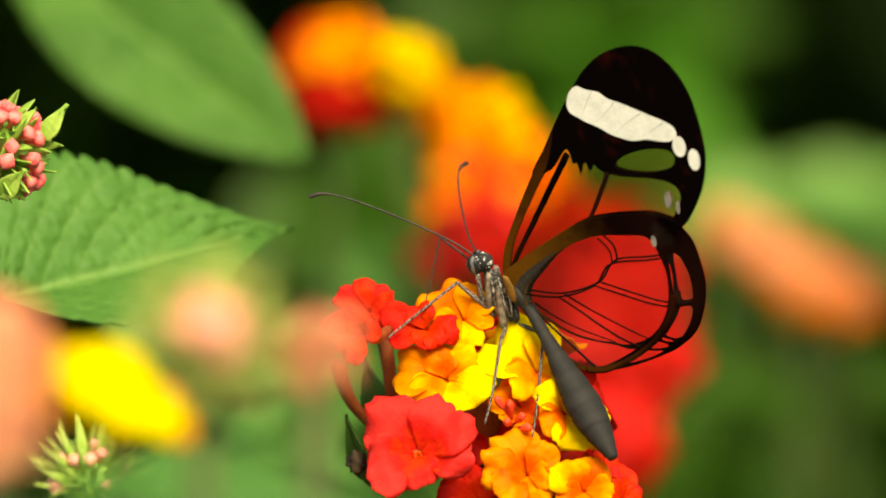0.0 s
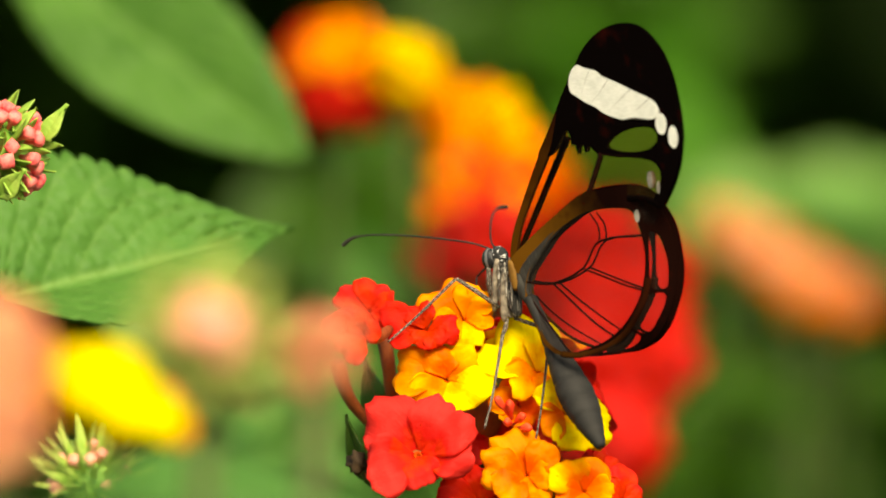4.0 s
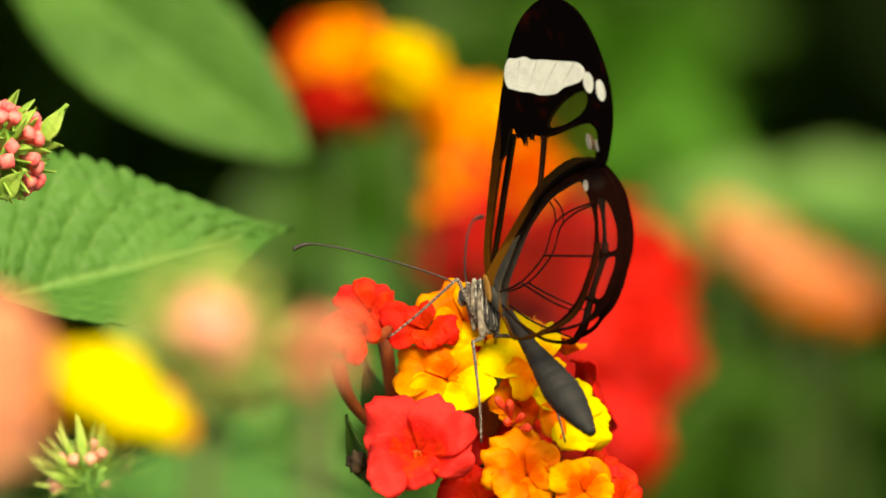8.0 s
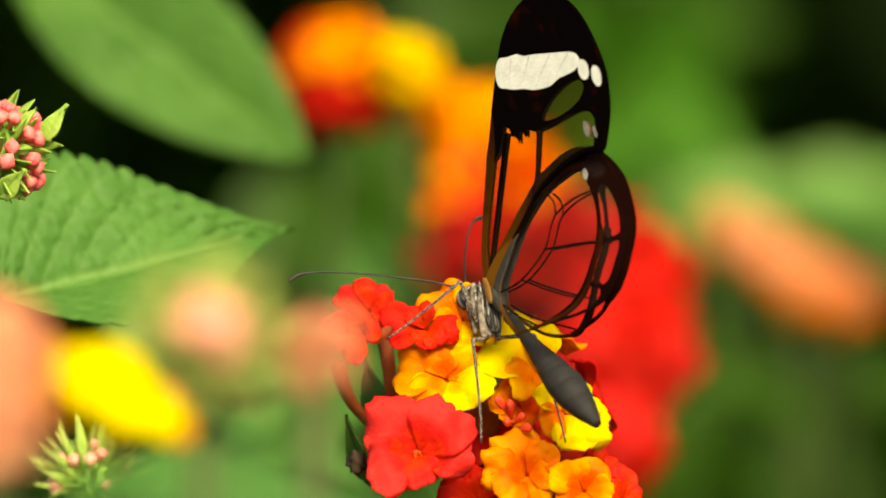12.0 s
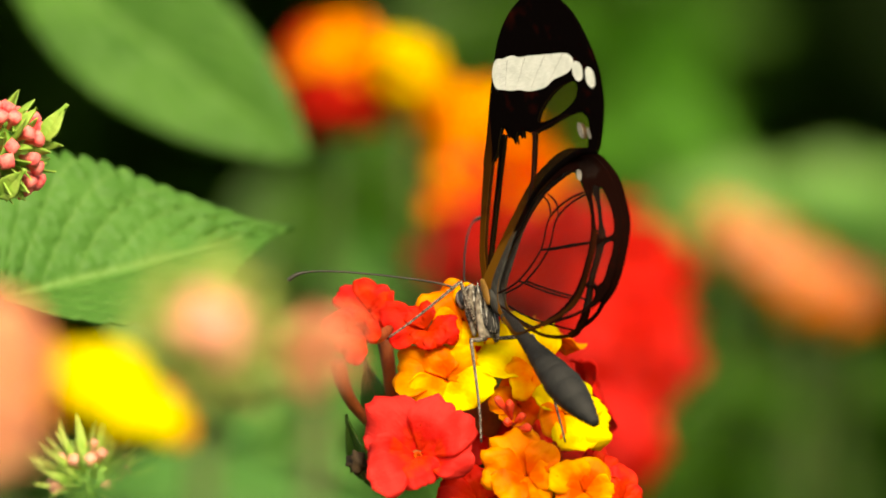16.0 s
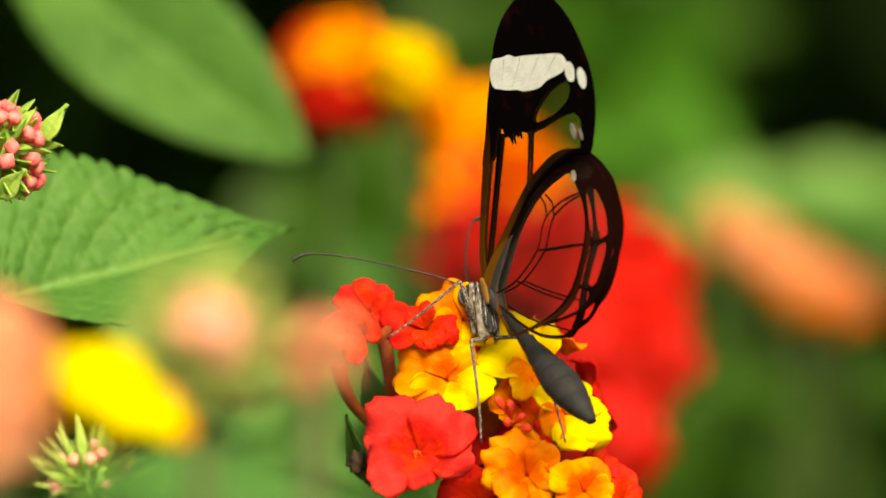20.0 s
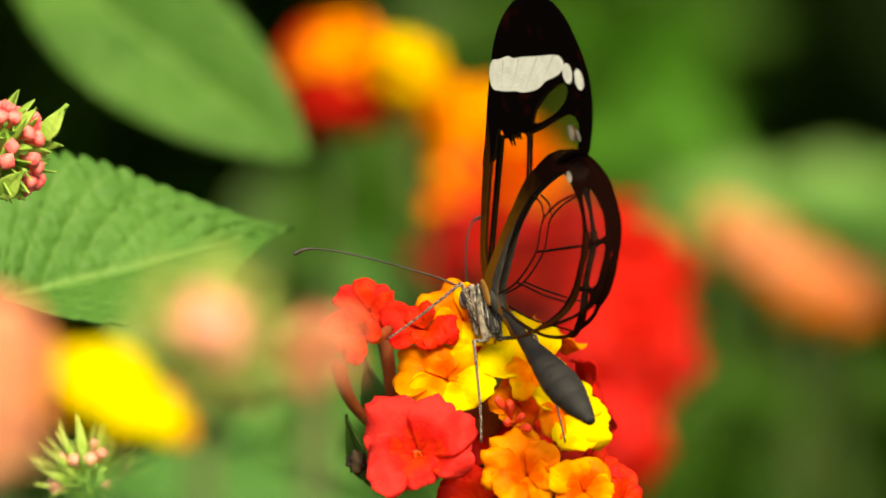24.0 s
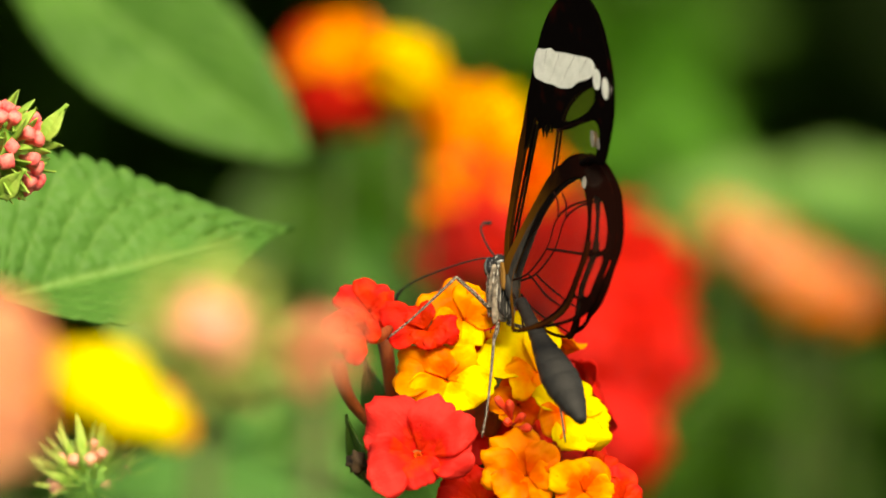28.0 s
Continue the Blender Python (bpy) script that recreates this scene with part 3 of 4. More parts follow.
# ---------------------------------------------------------------- the blossom under the butterfly
def main_head():
    centre = Vector((0.0043, 0.0120, 0.9806))
    root = to_ground((0.0036, 0.0160, 0.9727), 2)
    root[-1] = centre
    t = thing("lantana_flower", "ripe lantana head of red, orange and yellow florets", "flower", root[0], "lantana flower heads")
    stem(t, root, 1.8 * MM, 1.3 * MM)
    part("receptacle", blob(centre - t.location, (4 * MM, 4 * MM, 4 * MM), rough=0.25), M["tube"], t)
    own_floret(t, -2.9, -4, -23.1, (-0.05, -0.97, 0.22), "r", (48, 7.4, 44), (318, 7.2, 46), (268, 6.3, 36), (196, 4.0, 50), (108, 6.3, 40))
    own_floret(t, 0.4, 0, -14.5, (-0.05, -0.95, 0.3), "oayao", (82, 6.4, 38), (138, 4.9, 42), (232, 5.4, 44), (300, 4.4, 42), (18, 3.5, 48))
    own_floret(t, 2.4, 2, -7.8, (0, -0.93, 0.35), "oaaya", (42, 5.3, 42), (330, 4.2, 44), (280, 3.6, 42), (190, 3.8, 48), (118, 4.0, 42))
    own_floret(t, -2.0, 0, -9.0, (-0.05, -0.93, 0.35), "s", (276, 3.8, 34), (18, 3.2, 46), (92, 5.2, 44), (222, 2.9, 40), (156, 2.6, 40))
    own_floret(t, -8.5, 3, -6.9, (-0.2, -0.93, 0.3), "r", (62, 4.2, 30), (345, 3.6, 44), (270, 3.3, 40), (185, 4.0, 42), (120, 3.2, 36))
    own_floret(t, -9.1, -9, -9.6, (-0.35, -0.93, 0.1), "r", (88, 4.2, 46), (150, 3.6, 46), (25, 2.8, 46), (290, 2.3, 46))
    own_floret(t, 11.1, 1, -13.7, (0.15, -0.86, 0.48), "yyaay", (52, 7.8, 46), (356, 5.4, 32), (112, 4.7, 36), (190, 2.4, 46), (262, 2.7, 34))
    own_floret(t, 7.6, 8, -10.6, (0.05, -0.85, 0.5), "ay", (85, 2.7, 44), (275, 3.8, 44), (195, 3.7, 48), (140, 3.1, 42), (10, 2.2, 48))
    own_floret(t, 13.9, -2, -18.3, (0.25, -0.95, 0.2), "yyyyo", (252, 5.6, 40), (192, 5.0, 42), (302, 4.2, 42), (38, 4.1, 44), (118, 3.7, 42))
    own_floret(t, 8.6, 1, -17.6, (0.05, -0.95, 0.25), "oao", (5, 3.5, 46), (78, 3.3, 44), (292, 3.7, 44), (228, 2.9, 42), (150, 2.9, 44))
    own_floret(t, 9.6, -5, -25.4, (0.05, -0.96, 0.25), "oooaao", (28, 5.6, 38), (78, 5.5, 36), (130, 4.6, 38), (188, 3.7, 44), (266, 3.2, 44), (320, 4.2, 38))
    own_floret(t, 16.1, -5, -27.2, (0.2, -0.95, 0.25), "aoaoa", (42, 4.4, 42), (330, 3.8, 44), (268, 3.2, 42), (102, 3.7, 42), (180, 3.2, 44))
    own_floret(t, 20.6, 0, -28.4, (0.35, -0.92, 0.25), "r", (14, 3.8, 44), (72, 3.6, 42), (292, 2.3, 44), (180, 3.2, 46))
    own_floret(t, 17.5, 3, -24.9, (0.3, -0.93, 0.3), "s", (20, 2.4, 48), (320, 2.6, 46), (90, 2.3, 46), (240, 2.3, 46))
    own_floret(t, 4.2, 1, -28.4, (0, -0.95, 0.3), "s", (38, 4.4, 42), (332, 4.0, 44), (84, 5.0, 38), (286, 4.2, 40), (180, 3.2, 46))
    own_floret(t, 5.7, 9, -20.7, (0, -0.96, 0.2), "r", (20, 4.2, 46), (90, 3.8, 46), (160, 4.2, 46), (230, 4.2, 46), (300, 4.2, 46))
    own_floret(t, 3.9, 9, -12.0, (0, -0.94, 0.3), "r", (20, 3.2, 46), (90, 3.6, 46), (160, 3.6, 46), (230, 3.8, 46), (300, 4.0, 46))
    own_floret(t, 10.7, 9, -18.9, (0.1, -0.95, 0.2), "r", (20, 3.6, 46), (90, 3.2, 46), (160, 3.8, 46), (230, 3.8, 46), (300, 3.8, 46))
    for place, facing, tone, size, roll in (
            ((0.0114, 0.0180, 0.9897), (0.5, 0.2, 0.9), "orange", 5.0, 15), ((0.0049, 0.0200, 0.9897), (0.1, 0.4, 0.9), "scarlet", 5.0, 35),
            ((0.0173, 0.0200, 0.9831), (0.9, 0.3, 0.4), "scarlet", 5.0, 35), ((0.0145, 0.0060, 0.9670), (0.3, -0.9, -0.3), "orange", 5.0, 15),
            ((0.0040, 0.0050, 0.9670), (0.0, -1, -0.3), "red", 5.0, 15)):
        floret(t, place, facing, tone, size, roll)
    for x, z, way in ((6.6, -17.6, (-0.5, -0.5, 0.7)), (7.6, -18.0, (-0.1, -0.7, 0.6)), (8.6, -19.2, (0.3, -0.7, 0.3)), (7.4, -19.6, (-0.2, -0.9, 0.1)), (9.2, -20.2, (0.5, -0.8, 0.0))):
        part("bud", RED_BUD, None, t, m=aim(Vector((x, -4.0, 1000 + z)) * MM - t.location - Vector(way).normalized() * 2 * MM, way) @ Matrix.Diagonal((0.55, 0.55, 1.25, 1)))
    leaf(t, (-0.0061, 0.0140, 0.9793), (-0.0093, 0.0120, 0.9871), (-0.6, -0.8, 0.2), 5 * MM, "leaf_pale", 4, 0.1, 0.2, 30, 12, "bract", "narrow green bract under the florets")
    leaf(t, (-0.0080, 0.0060, 0.9730), (-0.0115, 0.0040, 0.9808), (-0.7, -0.6, 0.2), 4.0 * MM, "leaf_dark_shaded", 4, 0.1, 0.2, 30, 12, "bract", "narrow green bract under the florets")
    stem(t, [(-0.0120, 0.0060, 0.9872), (-0.0114, 0.0070, 0.9846), (-0.0101, 0.0090, 0.9820), (-0.0071, 0.0130, 0.9787)], 0.95 * MM, 0.6 * MM, "tube", "corolla_tube", "brownish orange floret tube")
    stem(t, [(-0.0067, 0.0080, 0.9897), (-0.0062, 0.0080, 0.9865), (-0.0056, 0.0100, 0.9826), (-0.0029, 0.0130, 0.9787)], 0.9 * MM, 0.6 * MM, "tube", "corolla_tube", "brownish orange floret tube")
    part("dry_calyx", blob(Vector((-0.0097, 0.0000, 0.9757)) - t.location, (1.1 * MM, 1.0 * MM, 1.2 * MM), rough=0.8), M["bark"], t, "withered brown calyx")
    stem(t, [(-0.0097, 0.0000, 0.9757), (-0.0077, 0.0050, 0.9737), (-0.0016, 0.0100, 0.9742)], 0.4 * MM, 0.5 * MM, "stem", "calyx_stalk")
    return t


main_head()

# heads behind, out of focus
flower_head("lantana_flower", "large round red lantana head behind the butterfly", (0.0241, 0.4170, 0.9906), 15 * MM, ["scarlet", "scarlet", "red"], 46, (-0.1, -0.9, 0.45), 21, 6.8, stalk=0.75)
flower_head("lantana_flower", "round scarlet lantana head behind the butterfly", (0.0284, 0.3950, 0.9836), 9 * MM, ["scarlet", "red"], 26, (0.2, -0.8, 0.5), 37, 6.4, stalk=0.75)
flower_head("lantana_flower", "low crimson lantana head in the shade", (0.0259, 0.3750, 0.9703), 6 * MM, ["red", "scarlet"], 16, (0.1, -0.8, 0.5), 38, 6.0, stalk=0.75)
flower_head("lantana_flower", "orange-red lantana head with fresh scarlet florets", (0.0097, 0.3920, 1.0065), 10.5 * MM, [], 28, (-0.1, -0.9, 0.5), 22, 6.2, stalk=0.75,
            zone=lambda w: "orange" if w.z > 0.28 else ("red" if w.x < -0.2 else "scarlet"))
flower_head("lantana_flower", "lantana head of red, orange and yellow florets", (-0.017, 0.417, 1.0275), 7.5 * MM, [], 26, (0.0, -0.9, 0.3), 23, 5.2, stalk=0.75,
            zone=lambda w: "scarlet" if w.z < 0.25 or w.x < -0.6 else "orange")
flower_head("lantana_flower", "small bright yellow lantana head behind the butterfly", (-0.0056, 0.4070, 1.0282), 3.2 * MM, ["yellow", "amber", "amber", "orange"], 14, (0.0, -0.8, 0.5), 36, 4.6, stalk=0.75)
flower_head("lantana_flower", "yellow and orange lantana head behind the butterfly", (0.0055, 0.417, 1.0193), 4.6 * MM, [], 22, (0.1, -0.9, 0.2), 24, 5.2, stalk=0.75,
            zone=lambda w: "yellow" if w.x > 0.1 and w.z > -0.1 else "orange")
flower_head("lantana_flower", "small orange lantana head between the others", (-0.0017, 0.42, 1.0224), 3.0 * MM, ["orange", "amber"], 12, (0.0, -0.9, 0.2), 39, 4.8, stalk=0.75)
flower_head("lantana_flower", "dark crimson lantana head in the shade", (0.0015, 0.43, 0.9987), 4.0 * MM, ["red", "red"], 14, (-0.2, -0.5, -0.8), 40, 5.0, stalk=0.75)
flower_head("lantana_flower", "faded salmon-orange lantana head in the back", (0.0591, 0.82, 1.0037), 4.4 * MM, ["salmon", "orange", "orange"], 8, (0.2, -0.8, 0.5), 25, 3.3, stalk=0.75)
flower_head("lantana_flower", "faded salmon-orange lantana head in the back", (0.0668, 0.84, 0.9987), 5.8 * MM, ["salmon", "orange", "orange"], 12, (0.2, -0.8, 0.5), 35, 3.3, stalk=0.75)
flower_head("lantana_flower", "faded salmon-orange lantana head in the back", (0.0747, 0.83, 0.9926), 6.4 * MM, ["salmon", "orange", "orange"], 14, (0.2, -0.8, 0.5), 45, 3.3, stalk=0.75)
flower_head("lantana_flower", "faded salmon-orange lantana head in the back", (0.0848, 0.86, 0.9892), 5.6 * MM, ["salmon", "orange", "orange"], 12, (0.2, -0.8, 0.5), 46, 3.3, stalk=0.75)


# heads before the focus
def spray(label, florets, seed):
    """A small loose head: a few florets on one stalk."""
    places = [Vector(f[0]) for f in florets]
    centre = sum(places, Vector()) / len(places) + Vector((0, 0.006, -0.004))
    root = to_ground(centre, seed)
    t = thing("lantana_flower", label, "flower", root[0], "lantana flower heads")
    stem(t, root, 1.2 * MM, 0.9 * MM)
    for k, (place, facing, tone, size) in enumerate(florets):
        floret(t, place, facing, tone, size, 37.0 * k + seed)
    part("receptacle", blob(centre - t.location, (2.2 * MM,) * 3, rough=0.2), M["tube"], t)
    return t


spray("bright yellow lantana head close to the lens", [
    ((-0.0336, -0.2030, 0.9891), (-0.4, -0.8, 0.5), "lemon", 2.6), ((-0.0314, -0.2090, 0.9879), (-0.1, -0.9, 0.5), "lemon", 3.0), ((-0.0295, -0.2050, 0.9891), (0.1, -0.7, 0.7), "lemon", 2.8),
    ((-0.0277, -0.2110, 0.9863), (0.1, -0.9, 0.3), "lemon", 3.0), ((-0.0260, -0.2070, 0.9851), (0.4, -0.8, 0.3), "lemon", 2.6), ((-0.0301, -0.2080, 0.9856), (-0.1, -1, 0.1), "lemon", 2.6),
    ((-0.0320, -0.2000, 0.9901), (-0.2, -0.4, 0.9), "lemon", 2.6), ((-0.0275, -0.2040, 0.9878), (0.4, -0.5, 0.8), "lemon", 2.6), ((-0.0243, -0.2020, 0.9839), (0.7, -0.6, 0.2), "amber", 2.4),
    ((-0.0354, -0.1980, 0.9898), (-0.8, -0.5, 0.3), "amber", 2.2), ((-0.0248, -0.1990, 0.9865), (0.8, -0.3, 0.6), "orange", 2.0)], 26)
flower_head("lantana_flower", "salmon-pink lantana head close to the lens", (-0.0378, -0.2830, 0.9896), 5.0 * MM, ["salmon", "salmon", "amber"], 16, (0.2, -0.8, 0.7), 27, 3.8)
flower_head("lantana_flower", "faded salmon and straw lantana head close to the lens", (-0.0366, -0.285, 0.9856), 3.2 * MM, ["salmon", "amber", "salmon"], 7, (0.1, -0.8, 0.5), 48, 3.4)
flower_head("lantana_flower", "single salmon-pink florets close to the lens", (-0.0108, -0.2500, 0.9912), 2 * MM, ["salmon"], 4, (0, -0.8, 0.6), 33, 2.9)
bud_head("lantana_buds", "pale salmon bud head close to the lens", (-0.0195, -0.262, 0.9922), 4.2 * MM, (0.0, -0.9, 0.35), 28, 15, 74, 1.0, 0.95, PALE_BUD, bract=STRAW_BRACT, tuft=True)
pink = bud_head("lantana_buds", "pink lantana buds between pointed green bracts", (-0.0507, 0.0000, 1.0110), 6.6 * MM, (0.75, -0.65, 0.25), 29, 40, 44, 1.02, 0.78, bract=LIME_BRACT, lean=0.16)
young = bud_head("lantana_buds", "young pale green bud head with a few pink buds", (-0.0386, -0.034, 0.9743), 5.6 * MM, (0.1, -0.3, 0.95), 30, 16, 60, 0.75, 0.85, bud=PALE_BUD, bract=TENDER_BRACT, slim=0.55)
leaf(young, (-0.0372, 0.0020, 0.9723), (-0.0318, -0.0020, 0.9767), (-0.3, -0.8, 0.5), 2.2 * MM, "leaf_pale", 7, 0.02, 0.3, 24, 10, "bract")
leaf(pink, (-0.0453, -0.0010, 1.0121), (-0.0425, -0.0020, 1.0164), (-0.3, -0.9, 0.2), 2.6 * MM, "lime", 7, 0.02, 0.3, 24, 10, "bract")
leaf(pink, (-0.0488, -0.0030, 1.0132), (-0.0459, -0.0040, 1.0160), (-0.3, -0.9, 0.2), 1.6 * MM, "lime", 8, 0.02, 0.3, 24, 10, "bract")
leaf(pink, (-0.0501, -0.0030, 1.0058), (-0.0471, -0.0060, 1.0090), (0.2, -0.9, 0.3), 3.0 * MM, "lime", 9, 0.02, 0.3, 24, 10, "bract")


# ---------------------------------------------------------------- leaves
def leafy_stalk(label, foot_from, leaves, seed, oval=False, ribs=17, lean=None):
    root = to_ground(foot_from, seed)
    t = thing("lantana_shoot", label, "plant", root[0], "lantana shoots")
    stem(t, root, 1.8 * MM, 1.0 * MM)
    for base, tip, normal, width, mat, curl, fold in leaves:
        stem(t, [foot_from, Vector(foot_from).lerp(Vector(base), 0.6) + Vector((0, 0, 0.001)), base], 0.9 * MM, 0.7 * MM, "stem", "petiole")
        leaf(t, base, tip, normal, width * MM, mat, seed, curl, fold, 150 if lean else 102, 36 if lean else 22, oval=oval, ribs=ribs, lean=lean)
    return t


leafy_stalk("shoot with a broad toothed green leaf", (-0.0570, 0.0300, 0.9890), [
    ((-0.0521, 0.032, 0.9941), (-0.018, 0.056, 1.0026), (0.0, -1.0, 0.05), 33, "leaf_broad", 0.0, 0.0)], 41, ribs=8, lean=(-14, 60))
leafy_stalk("shoot with a large leaf behind the bud head", (-0.0800, 0.2500, 1.0480), [
    ((-0.0673, 0.245, 1.0483), (-0.0188, 0.215, 1.0125), (0.35, -0.80, -0.10), 22.5, "leaf_soft", 0.0, 0.22)], 42, True, 9)
leafy_stalk("low shoot with soft green leaves", (-0.0257, 0.3200, 0.9612), [
    ((-0.0105, 0.3200, 0.9637), (-0.0375, 0.2900, 0.9786), (0.1, -0.6, 0.8), 22, "leaf_pale", 0.05, 0.2),
    ((-0.0322, 0.3100, 0.9632), (-0.0141, 0.3400, 0.9821), (0.1, -0.7, 0.7), 18, "leaf_pale", 0.05, 0.2)], 43)
leafy_stalk("low shoot with a bright green leaf", (-0.0326, 0.26, 0.963), [
    ((-0.031, 0.26, 0.9662), (-0.0098, 0.24, 0.9782), (0.1, -0.75, 0.65), 15, "leaf_broad", 0.03, 0.2)], 47, True, 9)
leafy_stalk("shoot with pale leaves close to the lens", (-0.0253, -0.1830, 0.9728), [
    ((-0.0064, -0.2000, 0.9762), (-0.0346, -0.2330, 0.9794), (-0.1, -0.7, 0.7), 18, "leaf_pale", 0.02, 0.15),
    ((-0.0431, -0.2300, 0.9759), (-0.0319, -0.2500, 0.9840), (-0.1, -0.7, 0.7), 8, "leaf_pale", 0.02, 0.15)], 44)
leafy_stalk("pale sunlit leaves behind the butterfly", (0.0796, 0.8670, 1.0013), [
    ((0.1000, 0.8670, 1.0025), (0.0571, 0.8330, 1.0130), (0, -0.6, 0.8), 16, "leaf_pale", 0.05, 0.15),
    ((0.0935, 0.8800, 1.0098), (0.0706, 0.8500, 1.0060), (0, -0.6, 0.8), 14, "leaf_pale", 0.05, 0.15)], 45)


# ---------------------------------------------------------------- the butterfly
BODY = [
    (0, 6.96, 0, -3.14, 28.59, 0.34, -29.2), (1, 6.96, 0, -3.14, 28.66, 0.57, -29.28), (1.5, 6.96, 0, -2.94, 26.97, -0.08, -31.21),
    (2, 7.26, 0, -2.84, 23.66, -0.45, -33.46), (2.5, 7.65, 0, -2.55, 20.27, -0.71, -35.72), (3, 8.05, 0, -2.16, 14.55, -0.82, -39.74),
    (3.5, 7.94, 0, -1.86, 8.31, -2.17, -42.56), (5.5, 7.26, 0, -2.16, -2.39, -5.54, -53.73), (6, 6.18, 0, -3.73, -8.1, -14.61, -53.68),
    (6.5, 5.39, 0, -3.53, -5.78, -15.11, -51.98), (7, 5.2, 0, -3.63, -4.33, -17.45, -54.69), (8, 5.2, 0, -3.82, -5.5, -19.06, -54.31),
    (9, 5.2, 0, -3.93, -6.46, -20.71, -53.48), (10, 5.2, 0, -4.12, -6.93, -22.92, -51.97), (11, 5.2, 0, -4.21, -7.31, -23.93, -51.77),
    (12.5, 5.1, 0, -4.21, -6.96, -25.02, -51.58), (14.5, 5, 0, -4.32, -6.74, -25.23, -52.86), (16, 4.91, 0, -4.32, -5.91, -24.78, -53.3),
    (18, 4.91, 0, -4.32, -5.84, -25.24, -53.41), (18.5, 4.8, 0, -4.32, -4.84, -25.45, -54.46), (19, 4.91, 0, -4.32, -4.65, -24.48, -55.95),
    (20, 4.91, 0, -4.21, -4.84, -24.01, -56.13), (21, 5, 0, -4.12, -4.81, -23.21, -56.59), (21.5, 5.1, 0, -4.12, -5.35, -22.43, -56.69),
    (23.5, 5, 0, -4.32, -1.78, -23.86, -57.02), (24.5, 5, 0, -4.21, -0.89, -23.65, -58.47), (25, 5.1, 0, -4.02, -1.34, -22.1, -58.27),
    (26, 5.1, 0, -3.93, -0.74, -21.65, -58.59), (26.5, 5.78, 0, -3.53, -0.56, -16.41, -59.38), (27, 6.48, 0, -2.94, -4.58, -15.02, -59.54),
    (27.5, 7.07, 0, -2.36, -5.98, -15.65, -61.4), (28, 7.26, 0, -2.36, -7.42, -15.46, -64.66),
]
FORE = [
    (0, -12.9, -0.6, -2.1), (1, -13.5, -0.8, -2.5), (1.5, -12.8, -0.1, -1.7), (2, -11.4, 0.5, -1.3), (2.5, -10.2, 0.8, -1.4), (3, -8.4, 1.4, -1.4),
    (3.5, -3.9, 2.2, -0.8), (5.5, 7.5, 1.2, 2), (6, 9, 1.5, 1.8), (6.5, 8.9, 1.2, 1.7), (7, 8.2, 1.6, 1.9), (8, 9.3, 1.4, 2.3), (9, 9.6, 1.5, 2.1),
    (10, 9.3, 1.4, 2.1), (11, 9.8, 1.5, 2.3), (12.5, 9.4, 1.2, 2.3), (14.5, 9.3, 1.4, 2.2), (16, 8.8, 1.5, 2.3), (18, 8.9, 1.5, 2),
    (18.5, 8.2, 1.4, 1.9), (19, 8.3, 1.3, 2), (20, 8.4, 1.4, 1.8), (21, 8.6, 1.5, 2.2), (21.5, 10, 1.5, 2.5), (23.5, 6.1, 1.5, 2.3),
    (24.5, 5.3, 1.6, 1.8), (25, 6.1, 1.7, 2.2), (26, 5.4, 1.6, 1.9), (26.5, 5.1, 1.5, 2.4), (27, 7.3, 1.7, 2.3), (27.5, 6.7, 1.4, 2.7),
    (28, 7.1, 1.1, 3.1),
]
ABDO = [
    (0, 2.16, 0, -3.87, 0.572, -0.462, -0.678), (1, 2.17, 0, -3.87, 0.576, -0.461, -0.675), (1.5, 2.14, 0, -3.94, 0.574, -0.441, -0.69),
    (2, 2.15, 0, -3.73, 0.564, -0.389, -0.728), (2.5, 2.25, 0, -3.76, 0.56, -0.36, -0.746), (3, 2.37, 0, -3.84, 0.558, -0.298, -0.774),
    (3.5, 2.25, 0, -3.8, 0.547, -0.211, -0.81), (5.5, 2.80, 0, -4.1, 0.597, 0.024, -0.802), (6, 2.58, 0, -4.53, 0.561, 0.07, -0.825),
    (6.5, 2.47, 0, -4.52, 0.538, 0.055, -0.841), (7, 2.58, 0, -4.61, 0.531, 0.066, -0.845), (8, 2.74, 0, -4.69, 0.523, 0.08, -0.849),
    (9, 2.65, 0, -4.69, 0.523, 0.087, -0.848), (10, 2.55, 0, -4.74, 0.515, 0.071, -0.854), (11, 2.64, 0, -4.88, 0.515, 0.06, -0.855),
    (12.5, 2.65, 0, -4.98, 0.498, 0.053, -0.866), (14.5, 2.64, 0, -4.88, 0.511, 0.071, -0.857), (16, 2.62, 0, -4.82, 0.508, 0.065, -0.859),
    (18, 2.59, 0, -4.85, 0.511, 0.066, -0.857), (18.5, 2.60, 0, -4.86, 0.517, 0.062, -0.853), (19, 2.66, 0, -4.8, 0.518, 0.07, -0.853),
    (20, 2.87, 0, -4.97, 0.534, 0.058, -0.843), (21, 2.83, 0, -4.87, 0.532, 0.071, -0.844), (21.5, 2.95, 0, -4.96, 0.534, 0.079, -0.842),
    (23.5, 2.50, 0, -4.66, 0.527, 0.031, -0.849), (24.5, 2.54, 0, -4.77, 0.54, 0.024, -0.842), (25, 2.68, 0, -4.79, 0.543, 0.024, -0.839),
    (26, 2.68, 0, -4.76, 0.544, 0.028, -0.838), (26.5, 2.56, 0, -4.51, 0.566, 0.027, -0.824), (27, 2.99, 0, -4.65, 0.577, 0.063, -0.814),
    (27.5, 3.01, 0, -4.71, 0.573, 0.074, -0.816), (28, 3.63, 0, -4.77, 0.576, 0.096, -0.811),
]
